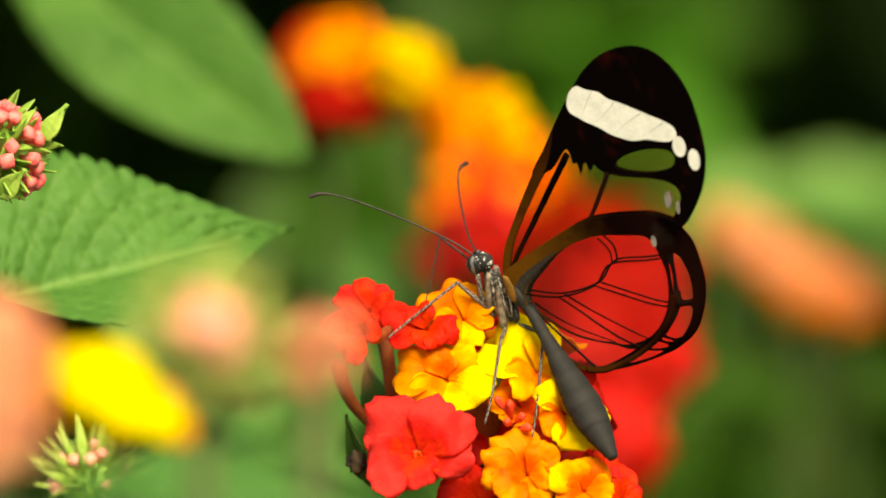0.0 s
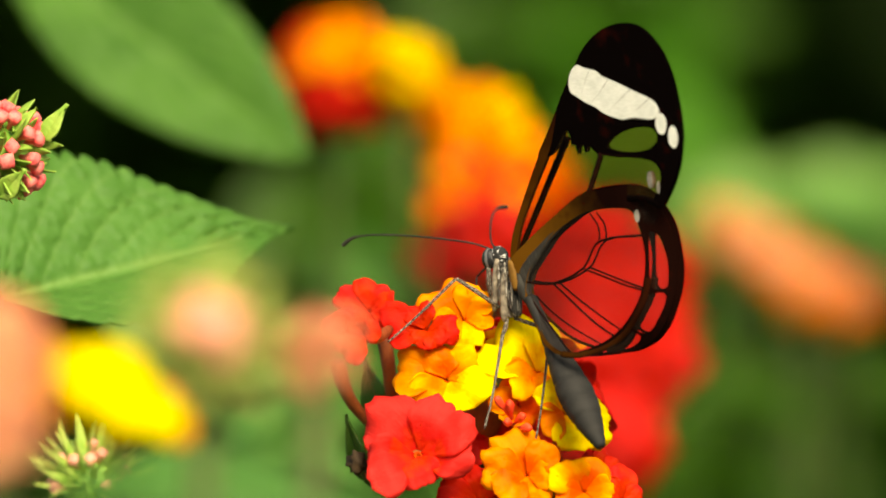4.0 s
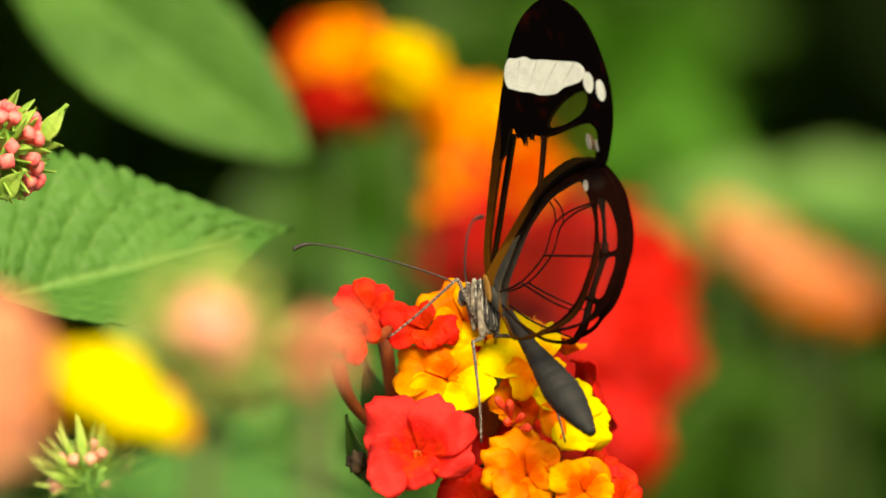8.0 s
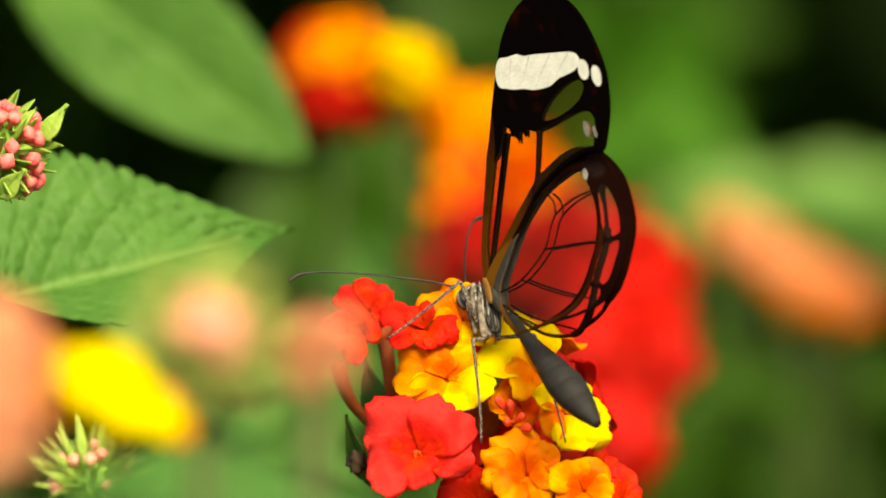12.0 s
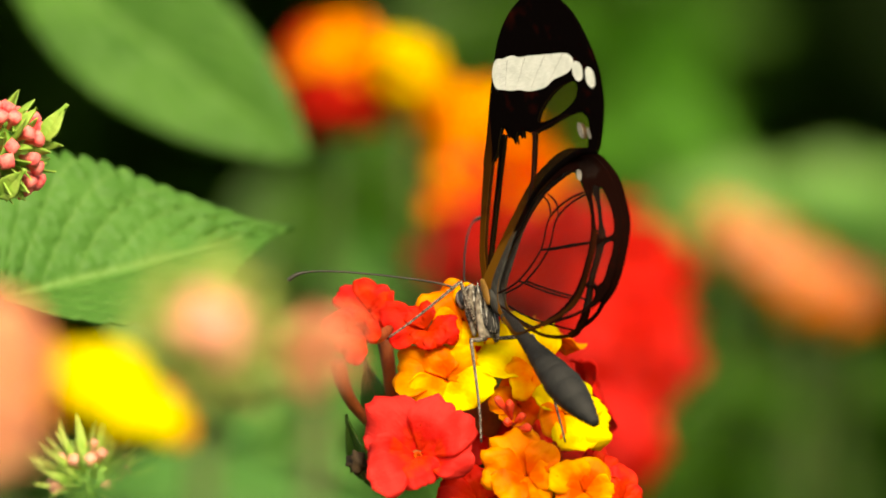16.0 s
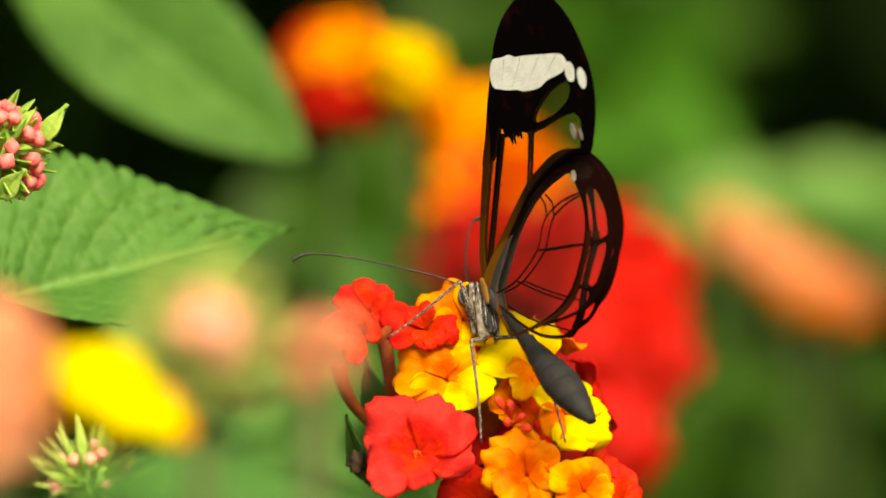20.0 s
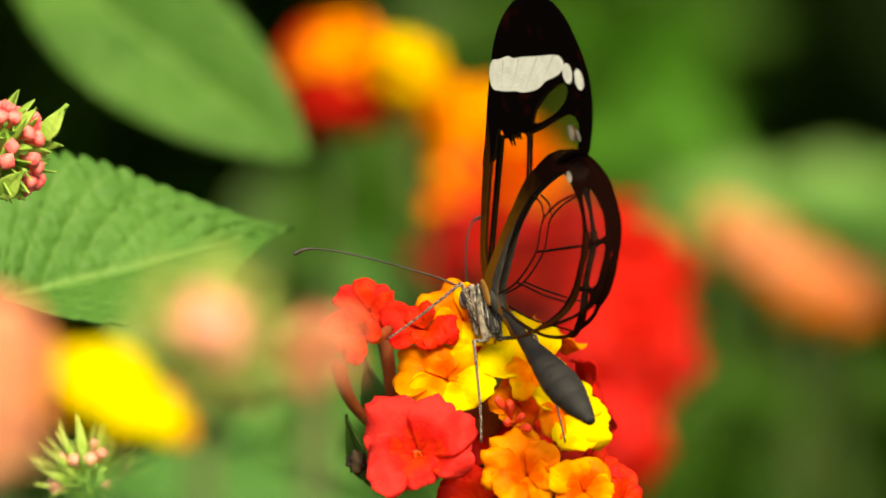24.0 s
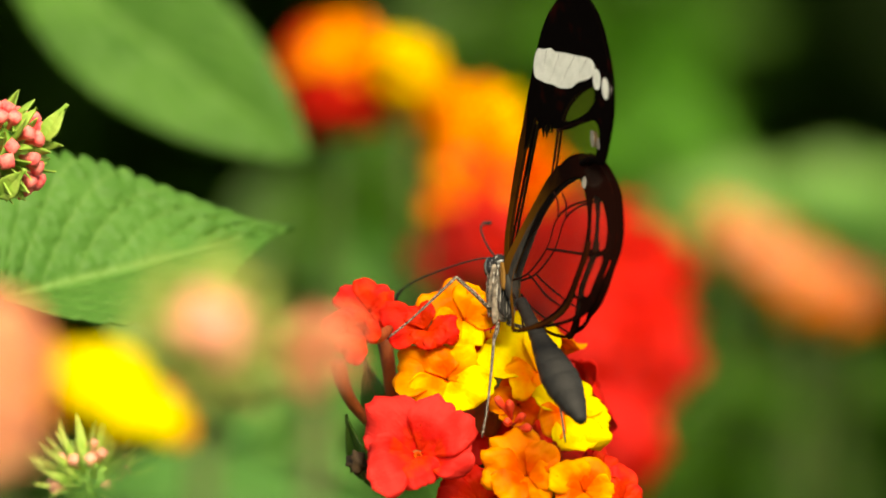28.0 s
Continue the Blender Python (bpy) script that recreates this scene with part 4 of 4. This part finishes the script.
HEAD = [
    (0, -2.49, 1.88), (1, -2.50, 1.87), (1.5, -2.59, 1.65), (2, -2.38, 1.84), (2.5, -2.25, 1.80), (3, -2.17, 1.51), (3.5, -2.16, 1.29),
    (5.5, -3.44, 0.05), (6, -3.74, -0.32), (6.5, -3.74, -0.53), (7, -3.87, -0.26), (8, -3.88, -0.14), (9, -3.83, -0.02), (10, -3.68, 0.17),
    (11, -3.65, 0.34), (12.5, -3.47, 0.32), (14.5, -3.56, 0.49), (16, -3.42, 0.38), (18, -3.37, 0.60), (18.5, -3.24, 0.65), (19, -3.36, 0.75),
    (20, -3.11, 0.39), (21, -3.18, 0.27), (21.5, -3.38, 0.31), (23.5, -3.30, 0.32), (24.5, -3.43, 0.34), (25, -3.39, 0.35), (26, -2.91, 0.56),
    (26.5, -2.91, 0.96), (27, -2.53, 1.14), (27.5, -2.59, 1.21), (28, -2.41, 1.17),
]


def body_pose(row):
    t, x, y, z, rx, ry, rz = row
    return pose(x * MM, y * MM, 1 + z * MM, rx, ry, rz)


def sheet(outline, holes, half, steps=5):
    """A flat plate in the plane x, z, with holes, half a millimetre count thick on each side of y = 0."""
    bm = bmesh.new()
    edges = []
    for loop in (outline, *holes):
        vs = [bm.verts.new((p[0] * MM, 0, p[1] * MM)) for p in spline([(*q, 0) for q in loop], steps, True)]
        edges += [bm.edges.new((vs[k - 1], vs[k])) for k in range(len(vs))]
    bmesh.ops.triangle_fill(bm, use_beauty=True, use_dissolve=False, edges=edges)
    flat = [f for f in bm.faces]
    geom = bmesh.ops.extrude_face_region(bm, geom=flat)["geom"]
    up = [g for g in geom if isinstance(g, bmesh.types.BMVert)]
    for v in bm.verts:
        v.co.y = -half * MM
    for v in up:
        v.co.y = half * MM
    return bm


def line(points, r0, r1, flat=1.0):
    pts = spline([(p[0] * MM, 0, p[1] * MM) for p in points], 6)
    n = len(pts)
    bm = tube(bmesh.new(), pts, [(r0 + (r1 - r0) * k / (n - 1)) * MM for k in range(n)], 6)
    for v in bm.verts:
        v.co.y *= flat
    return bm


FORE_EDGE = [(0.1, 0.5), (0.7, 3.3), (2.6, 7.0), (5.1, 11.3), (7.5, 15.2), (9.9, 19.0), (12.0, 21.9), (13.6, 24.0), (15.7, 25.7), (18.1, 26.7), (20.7, 27.0), (23.1, 26.3), (25.4, 24.3), (26.9, 21.7), (27.7, 18.8), (28.1, 15.8), (28.0, 13.5), (27.2, 10.6), (25.7, 8.0), (24.2, 6.3), (21.5, 7.1), (17.1, 7.0), (12.5, 6.0), (8.2, 3.7), (4.6, 1.9), (0.9, 0.0)]
APEX = [(5.6, 12.3), (7.5, 15.2), (9.9, 19.0), (12.0, 21.9), (13.6, 24.0), (15.7, 25.7), (18.1, 26.7), (20.7, 27.0), (23.1, 26.3), (25.4, 24.3), (26.9, 21.7), (27.7, 18.8), (28.1, 15.8), (28.0, 13.5), (27.2, 10.6), (25.7, 8.0), (24.2, 6.3), (23.1, 7.0), (24.5, 9.6), (23.6, 11.3), (20.7, 11.9), (17.8, 12.0), (15.9, 12.3), (14.6, 12.7), (13.7, 13.4), (13.2, 12.6), (12.8, 13.6), (12.2, 13.2), (11.9, 12.4), (11.6, 13.6), (11.1, 13.5), (10.9, 14.6), (10.4, 15.2), (9.5, 14.3), (7.9, 12.6)]
WHITE = [(11.8, 21.8), (12.8, 22.5), (14.0, 22.1), (15.6, 21.8), (16.6, 21.1), (18.2, 20.6), (20.0, 19.9), (21.8, 19.2), (23.4, 18.6), (24.6, 17.9), (25.0, 16.9), (24.1, 16.2), (22.6, 16.2), (21.0, 16.4), (19.4, 16.2), (17.9, 16.5), (16.4, 17.0), (15.2, 17.7), (13.6, 18.3), (12.5, 18.9), (11.5, 19.5), (11.3, 20.6)]
COSTA = [(0.0, 0.3), (0.6, 3.3), (2.5, 7.0), (5.0, 11.3), (6.9, 14.2), (8.3, 16.4), (9.0, 17.2), (8.4, 15.2), (7.5, 13.0), (5.5, 10.0), (3.4, 6.8), (1.9, 4.2), (1.1, 1.8), (0.8, 0.3)]
CELL = [(16.5, 13.3), (17.8, 14.4), (20.5, 15.2), (23.4, 15.2), (24.4, 14.2), (23.4, 13.0), (20.8, 12.5), (17.9, 12.7)]
HIND_EDGE = [(0.3, 0.6), (3.1, 2.5), (6.2, 4.3), (9.5, 6.1), (12.4, 7.5), (15.5, 8.1), (18.4, 8.3), (20.6, 7.9), (22.1, 6.3), (23.2, 3.5), (23.5, 0.7), (23.5, -2.4), (22.9, -5.3), (21.5, -8.0), (19.0, -9.9),
             (15.6, -10.7), (11.9, -10.6), (8.7, -10.1), (6.1, -8.9), (4.3, -7.1), (2.7, -5.1), (1.7, -3.2), (0.7, -1.2)]
HIND_CLEAR = [(3.2, -0.8), (4.6, 0.7), (7.0, 2.8), (9.9, 4.4), (13.1, 5.5), (16.8, 5.7), (19.5, 5.4), (20.35, 3.6), (20.75, 1.0), (20.65, -1.2), (20.15, -3.4), (19.3, -5.2), (17.9, -6.8), (15.6, -8.5), (13.3, -9.6), (10.8, -10.1), (8.7, -9.7),
              (6.3, -8.55), (4.6, -6.85), (3.1, -4.95), (2.4, -3.0)]
LUNULES = ([(21.4, 2.6), (22.3, 2.1), (22.8, -0.5), (22.75, -2.5), (22.5, -3.6), (21.3, -3.7), (21.0, -2.6), (21.1, -0.4)],
           [(20.8, -4.2), (22.3, -4.3), (22.1, -5.7), (21.1, -7.3), (20.1, -8.3), (19.0, -8.5), (18.2, -7.7), (19.3, -6.3), (20.1, -5.2)],
           [(17.3, -8.1), (18.7, -8.9), (17.5, -9.9), (15.6, -10.35), (13.6, -10.15), (15.3, -9.1)])


def cup(bm, side):
    """A hindwing is cupped like a spoon: its rim bends to one side, and its lower lobe passes outside the abdomen."""
    for v in bm.verts:
        x, z = v.co.x / MM, v.co.z / MM
        low = max(0, -z - 3) ** 2
        v.co.y += (0.08 * max(0, x - 17.5) ** 2 + 0.05 * side * low * min(1, max(0, (18 - x) / 8)) + 0.07 * max(0, -z - 5) ** 2 * min(1, max(0, (x - 12) / 8))) * MM
    return bm


def forewing(parent, label):
    w = part("forewing", sheet(FORE_EDGE, [], 0.012), M["amber_membrane"], parent, label, smooth=False)
    part("apical_patch", sheet(APEX, [CELL], 0.055), M["fore_scales"], w, "brown-black scaled wing tip", smooth=False)
    part("costal_border", sheet(COSTA, [], 0.066), M["costa_scales"], w, "ochre-brown leading edge", smooth=False)
    part("radial_vein", line([(1.4, 1.3), (2.4, 3.0), (4.5, 6.0), (7.1, 9.8), (10.3, 14.4)], 0.24, 0.42, 0.2), M["fore_scales"], w)
    part("hind_border", line([(0.9, 0.1), (4.6, 2.1), (8.2, 3.9), (12.6, 6.2), (17.1, 7.2), (21.5, 7.3), (24.0, 6.4)], 0.3, 0.4, 0.2), M["fore_scales"], w)
    part("discal_vein", line([(15.4, 12.5), (13.9, 9.7), (12.4, 7.2), (11.2, 6.0)], 0.30, 0.2, 0.3), M["vein"], w)
    part("cross_vein", line([(14.9, 12.4), (17.8, 12.2), (21.5, 11.9)], 0.14, 0.12, 0.5), M["vein"], w)
    part("white_band", sheet(WHITE, [], 0.075, 3), M["white_scales"], w, "cream-white oblique band", smooth=False)
    for pts in ([(14.6, 21.7), (13.7, 20.2), (12.7, 18.6)], [(17.5, 20.7), (15.9, 19.2), (14.2, 17.9)], [(20.8, 19.5), (18.7, 18.2), (16.7, 16.9)], [(23.6, 18.4), (21.8, 17.4), (19.9, 16.3)]):
        part("band_vein", line(pts, 0.07, 0.05, 1.5), M["grey_scales"], w)
    for (cx, cz), rx, rz in (((25.15, 15.6), 0.85, 1.2), ((26.85, 14.1), 0.75, 1.25), ((22.8, 9.4), 0.42, 0.95), ((24.0, 8.5), 0.25, 0.7)):
        ring = [(cx + rx * math.cos(a), cz + rz * math.sin(a)) for a in (k * math.pi / 4 for k in range(8))]
        part("white_spot", sheet(ring, [], 0.075), M["white_scales" if cz > 12 else "grey_scales"], w, "cream-white spot" if cz > 12 else "greyish spot", smooth=False)
    return w


def finer(bm):
    bmesh.ops.subdivide_edges(bm, edges=[e for e in bm.edges if e.calc_length() > 2 * MM], cuts=4, use_grid_fill=True)
    bmesh.ops.triangulate(bm, faces=bm.faces)
    return bm


def hindwing(parent, label, side):
    w = part("hindwing", cup(finer(sheet(HIND_EDGE, [], 0.012)), side), M["membrane"], parent, label, smooth=False)
    part("wing_border", cup(sheet(HIND_EDGE, [HIND_CLEAR, *LUNULES], 0.055), side), M["hind_scales"], w, "black-brown border, ochre at the wing root", smooth=False)
    for pts in ([(2.2, -1.9), (6.7, -2.3), (11.7, -0.8), (14.7, 2.1), (20.9, 2.4)], [(14.7, 2.1), (14.7, 3.8), (13.6, 5.3)], [(11.7, -0.8), (16, -2.3), (20.4, -3.8)],
                [(6.7, -2.3), (11.0, -5.5), (15.6, -8.6)], [(2.7, -3.6), (6.0, -6.7), (10.6, -10.0)]):
        part("vein", cup(line(pts, 0.13, 0.13, 0.5), side), M["vein"], w)
    part("white_spot", cup(sheet([(20.3 + 0.26 * math.cos(a), 4.6 + 0.7 * math.sin(a)) for a in (k * math.pi / 4 for k in range(8))], [], 0.06), side), M["grey_scales"], w, "small greyish spot", smooth=False)
    part("rufous_line", cup(line([(20.85, -2.4), (20.2, -4.6), (19.0, -6.4), (17.2, -8.2), (14.8, -9.7), (12.0, -10.4), (9.5, -10.1)], 0.42, 0.34, 0.3), side), M["costa_scales"], w, "rusty line inside the wing border")
    part("anal_fold", cup(line([(1.5, -2.8), (2.5, -0.7), (4.7, 1.3), (7.3, 3.4), (10.0, 4.9), (13.5, 6.0)], 1.05, 0.3, 0.1), side), M["grey_hair"], w, "grey hair along the wing root")
    return w


def butterfly():
    t = thing("butterfly", "glasswing butterfly with clear brown-rimmed wings on the blossom", "butterfly", (0.00696, 0, 0.99686))
    c = Vector((-0.8 * MM, 0, -2.5 * MM))
    tilt = Matrix.Rotation(radians(-16), 4, "Y")
    part("thorax", blob(c, (1.0 * MM, 1.15 * MM, 3.6 * MM), tilt, 20, 0.10), M["thorax"], t, "black thorax with white lines")
    part("thorax_underside", blob(c + Vector((-0.75, -0.1, -0.9)) * MM, (0.78 * MM, 1.0 * MM, 2.7 * MM), tilt, 16, 0.06), M["underside"], t, "buff hairy underside")
    part("thorax_back", blob(c + Vector((2.2, 0, 0.1)) * MM, (0.95 * MM, 0.85 * MM, 2.1 * MM), tilt, 16, 0.12), M["grey_hair"], t, "grey hairy back")
    for y in (-1.0, 1.0):
        part("wing_base", blob((0.85 * MM, 0.95 * y * MM, -1.1 * MM), (0.58 * MM, 0.26 * MM, 1.75 * MM), Matrix.Rotation(radians(-8), 4, "Y"), 14, 0.2), M["ochre"], t, "ochre wing base")
    for a, b, c, r in (((-1.4, 0.9), (-2.1, -2.2), (-2.6, -5.0), 0.42), ((-0.5, -0.7), (-0.9, -3.7), (-1.2, -6.2), 0.48)):
        for y in (-1, 1):
            pts = spline([(p[0] * MM, y * 0.95 * MM, p[1] * MM) for p in (a, b, c)], 4)
            part("leg_base", tube(bmesh.new(), pts, [r * k * MM for k in (0.5, 0.8, 0.95, 1, 1, 1, 0.95, 0.8, 0.5)], 9), M["underside"], t, "cream hairy leg base")
    for a, b, c, d in (((-1.1, 0.9), (-1.2, -1.2), (-1.4, -3.2), 1.16), ((-0.2, 0.7), (-0.1, -1.5), (-0.3, -3.8), 1.2), ((0.5, -0.8), (0.6, -2.6), (0.3, -4.6), 1.1)):
        for y in (-d, d):
            pts = spline([(a[0] * MM, 0.82 * y * MM, a[1] * MM), (b[0] * MM, y * MM, b[1] * MM), (c[0] * MM, 0.92 * y * MM, c[1] * MM)], 4)
            part("pale_line", tube(bmesh.new(), pts, [0.02 * MM, 0.06 * MM, 0.08 * MM, 0.10 * MM, 0.12 * MM, 0.09 * MM, 0.07 * MM, 0.05 * MM, 0.02 * MM], 6), M["white_hair"], t, "silvery line on the thorax")
    for y in (-0.9, 0.9):
        part("folded_foreleg", tube(bmesh.new(), [Vector((p[0], y, p[1])) * MM for p in ((-2.8, 0.9), (-3.1, -1.9), (-2.9, -4.1))], [0.28 * MM, 0.32 * MM, 0.2 * MM], 8), M["leg"], t, "short grey-speckled folded foreleg")
    head = part("head", blob((0.25 * MM, 0, 0.05 * MM), (1.2 * MM, 1.0 * MM, 1.2 * MM), None, 18, 0.08), M["head"], t, "black head dotted with white")
    for y in (-0.72, 0.72):
        part("eye", blob((-0.62 * MM, y * MM, -0.1 * MM), (0.92 * MM, 0.72 * MM, 1.2 * MM), None, 20), M["eye"], head, "grey banded eye")
        part("palp", tube(bmesh.new(), [Vector(p) * MM for p in ((-0.5, y * 0.5, -0.9), (-1.0, y * 0.6, -1.1), (-1.35, y * 0.6, -0.5))], [0.22 * MM, 0.25 * MM, 0.1 * MM], 7), M["head"], head)
    prof = []
    for k in range(81):
        u = k / 80
        w = min(1, max(0, (u - 0.12) / 0.60))
        r = 0.78 + 1.48 * w * w * (3 - 2 * w)
        if u > 0.62:
            r *= 1 - 0.74 * ((u - 0.62) / 0.38) ** 1.8
        r *= 1 - 0.06 * max(0.0, 1 - abs((u * 8) % 1.0 - 0.5) * 7)
        prof.append((u * 20.8 * MM, max(r, 0.1) * MM))
    abdomen = part("abdomen", swell(prof, 20, 0.9, 0.03), M["abdomen"], t, "slender dark grey abdomen")
    wings = []
    for y in (-1, 1):
        wings.append((y, forewing(t, "transparent forewing with black tip and white band"), hindwing(t, "transparent hindwing with dark rim", y)))
    feelers = []
    for _ in range(2):
        pts = spline([(0, 0, 0), (0.7 * MM, 0, 3 * MM), (1.2 * MM, 0, 9 * MM), (1.35 * MM, 0, 15 * MM), (0.95 * MM, 0, 18.5 * MM), (0, 0, 20 * MM)], 6)
        n = len(pts)
        feelers.append(part("antenna", tube(bmesh.new(), pts, [(0.11 if k < 0.72 * n else 0.11 + 0.15 * math.sin((k / n - 0.72) / 0.28 * 2.4)) * MM for k in range(n)], 8), M["feeler"], t, "thin dark antenna with a slim club"))
    legs = []
    for a, b, r in ((5.9, 10.6, 0.24), (2.4, 12.9, 0.24), (4.6, 13.0, 0.22), (5.0, 8.6, 0.13)):
        names = ("upper_leg", "lower_leg") if r > 0.15 else ("proboscis_base", "proboscis")
        up = tube(bmesh.new(), [(0, 0, 0), (0.1 * MM, 0, a * 0.5 * MM), (0, 0, a * MM)], [r * MM, 1.15 * r * MM, 0.9 * r * MM], 8)
        low = tube(bmesh.new(), spline([(0, 0, 0), (0.15 * MM, 0, b * 0.35 * MM), (0.2 * MM, 0, b * 0.7 * MM), (0, 0, b * MM)], 4), [(0.85 - 0.035 * k) * r * MM for k in range(13)], 8)
        mat = M["leg"] if r > 0.15 else M["feeler"]
        legs.append((a * MM, b * MM, part(names[0], up, mat, t), part(names[1], low, mat, t)))
    return t, head, abdomen, wings, feelers, legs


FLY = butterfly()


def reach(hip, foot, a, b, hint):
    """Where the knee of a leg with two straight pieces lies."""
    d = foot - hip
    n = min(d.length, 0.999 * (a + b))
    d.normalize()
    x = (a * a - b * b + n * n) / (2 * n)
    h = math.sqrt(max(a * a - x * x, 0))
    side = Vector(hint)
    side = (side - d * side.dot(d)).normalized()
    return hip + d * x + side * h


def between(rows, t):
    """A value between timed rows, eased."""
    if t <= rows[0][0]:
        return Vector(rows[0][1])
    for (t0, a), (t1, b) in zip(rows, rows[1:]):
        if t <= t1:
            k = (t - t0) / (t1 - t0)
            return Vector(a).lerp(Vector(b), k * k * (3 - 2 * k))
    return Vector(rows[-1][1])


# where the feet and the tongue stand, and where the feelers point
FEET = (
    [(0, (-0.0064, -0.0020, 0.9898)), (28, (-0.0064, -0.0020, 0.9898))],
    [(0, (0.0043, -0.0095, 0.9783)), (28, (0.0043, -0.0095, 0.9783))],
    [(0, (0.0101, -0.0050, 0.9788)), (6.3, (0.0101, -0.0050, 0.9788)), (6.6, (0.0138, -0.0060, 0.9782)), (28, (0.0138, -0.0060, 0.9782))],
    [(0, (-0.0023, 0.0010, 0.9929)), (1.2, (-0.0023, 0.0010, 0.9929)), (1.5, (-0.0005, 0.0010, 0.9926)), (2, (0.0008, 0.0010, 0.9917)), (2.5, (0.0027, 0.0010, 0.9912)), (3, (0.0037, 0.0010, 0.9904)), (3.5, (0.0033, 0.0010, 0.9904)), (5.5, (0.0015, 0.0020, 0.9898)), (26, (0.0018, 0.0020, 0.9899)),
     (26.5, (0.0013, 0.0020, 0.9911)), (27, (0.0027, 0.0020, 0.9898)), (27.5, (0.0043, 0.0040, 0.9898)), (28, (0.0054, 0.0050, 0.9904))],
)
HIPS = (Vector((-2.0, -0.8, -4.6)) * MM, Vector((-1.1, -0.6, -6.0)) * MM, Vector((-0.9, 0.4, -6.0)) * MM, None)
BENDS = ([(0, (-0.3, -0.1, 1))], [(0, (-0.7, -0.5, 0.3))], [(0, (0.9, -0.2, 0.35))],
         [(0, (-0.8, 0.1, 1)), (1.5, (-0.8, 0.1, 1)), (2.5, (-0.4, 0.9, 0.4)), (4.5, (0, 1, 0.2)), (26, (0, 1, 0.2)), (28, (0, 0.6, 1))])
TIPS = (
    [(0, (-0.0146, 0.0020, 1.0057)), (1.2, (-0.0146, 0.0020, 1.0057)), (1.5, (-0.0130, 0.0020, 0.9979)), (2, (-0.0105, 0.0060, 0.9980)), (2.5, (-0.0059, 0.0100, 0.9953)), (3, (-0.0067, 0.0100, 1.0023)), (3.5, (-0.0071, 0.0100, 1.0010)), (5.5, (-0.0116, 0.0060, 0.9999)), (6, (-0.0147, 0.0030, 1.0002)),
     (7, (-0.0150, 0.0020, 0.9995)), (8, (-0.0146, 0.0020, 0.9994)), (9, (-0.0146, 0.0020, 0.9987)), (11, (-0.0139, 0.0020, 0.9963)), (12.5, (-0.0139, 0.0020, 0.9961)), (17, (-0.0139, 0.0020, 0.9962)), (19, (-0.0145, 0.0020, 0.9981)), (20, (-0.0144, 0.0020, 0.9983)), (25, (-0.0145, 0.0020, 0.9989)), (26.5, (-0.0137, 0.0030, 1.0005)),
     (27, (-0.0087, 0.0080, 0.9970)), (27.5, (-0.0051, 0.0120, 0.9942)), (28, (-0.0037, 0.0160, 0.9947))],
    [(0, (0.0029, 0.0160, 1.0090)), (1.2, (0.0029, 0.0160, 1.0090)), (1.6, (0.0049, 0.0160, 1.0072)), (3, (0.0079, 0.0170, 1.0046)), (6, (0.0043, 0.0180, 1.0020)), (26, (0.0043, 0.0180, 1.0020)), (28, (0.0057, 0.0180, 1.0020))],
)


def motions():
    t, head, abdomen, wings, feelers, legs = FLY
    walk(t, [(r[0], body_pose(r)) for r in BODY])
    heads = [(r[0], pose(r[1] * MM, 0, r[2] * MM)) for r in HEAD]
    walk(head, heads)
    walk(abdomen, [(r[0], aim(Vector(r[1:4]) * MM, r[4:7], (0, 1, 0))) for r in ABDO])
    for y, fore, hind in wings:
        walk(fore, [(r[0], pose(0, 0.2 * y * MM, 0, r[1], r[2], r[3])) for r in FORE])
        hind.matrix_basis = pose(0.1 * y * MM, 0.45 * y * MM, 0)
    for k, f in enumerate(feelers):
        rows = []
        for r, (_, h) in zip(BODY, heads):
            m = body_pose(r).inverted()
            base = h.translation + Vector((-0.5, -0.35 + 0.7 * k, 0.95)) * MM
            rows.append((r[0], aim(base, m @ between(TIPS[k], r[0]) - base, m.to_3x3() @ Vector((0, 0, 1) if k == 0 else (-1, 0, 0.2)))))
        walk(f, rows)
    for (a, b, up, low), feet, hip, bend in zip(legs, FEET, HIPS, BENDS):
        ups, lows = [], []
        for r, (_, h) in zip(BODY, heads):
            m = body_pose(r).inverted()
            start = hip if hip else h.translation + Vector((-0.9, 0, -0.3)) * MM
            foot = m @ between(feet, r[0])
            knee = reach(start, foot.copy(), a, b, m.to_3x3() @ between(bend, r[0]))
            ups.append((r[0], aim(start, knee - start, (0, 1, 0))))
            lows.append((r[0], aim(knee, foot - knee, (0, 1, 0))))
        walk(up, ups), walk(low, lows)


motions()
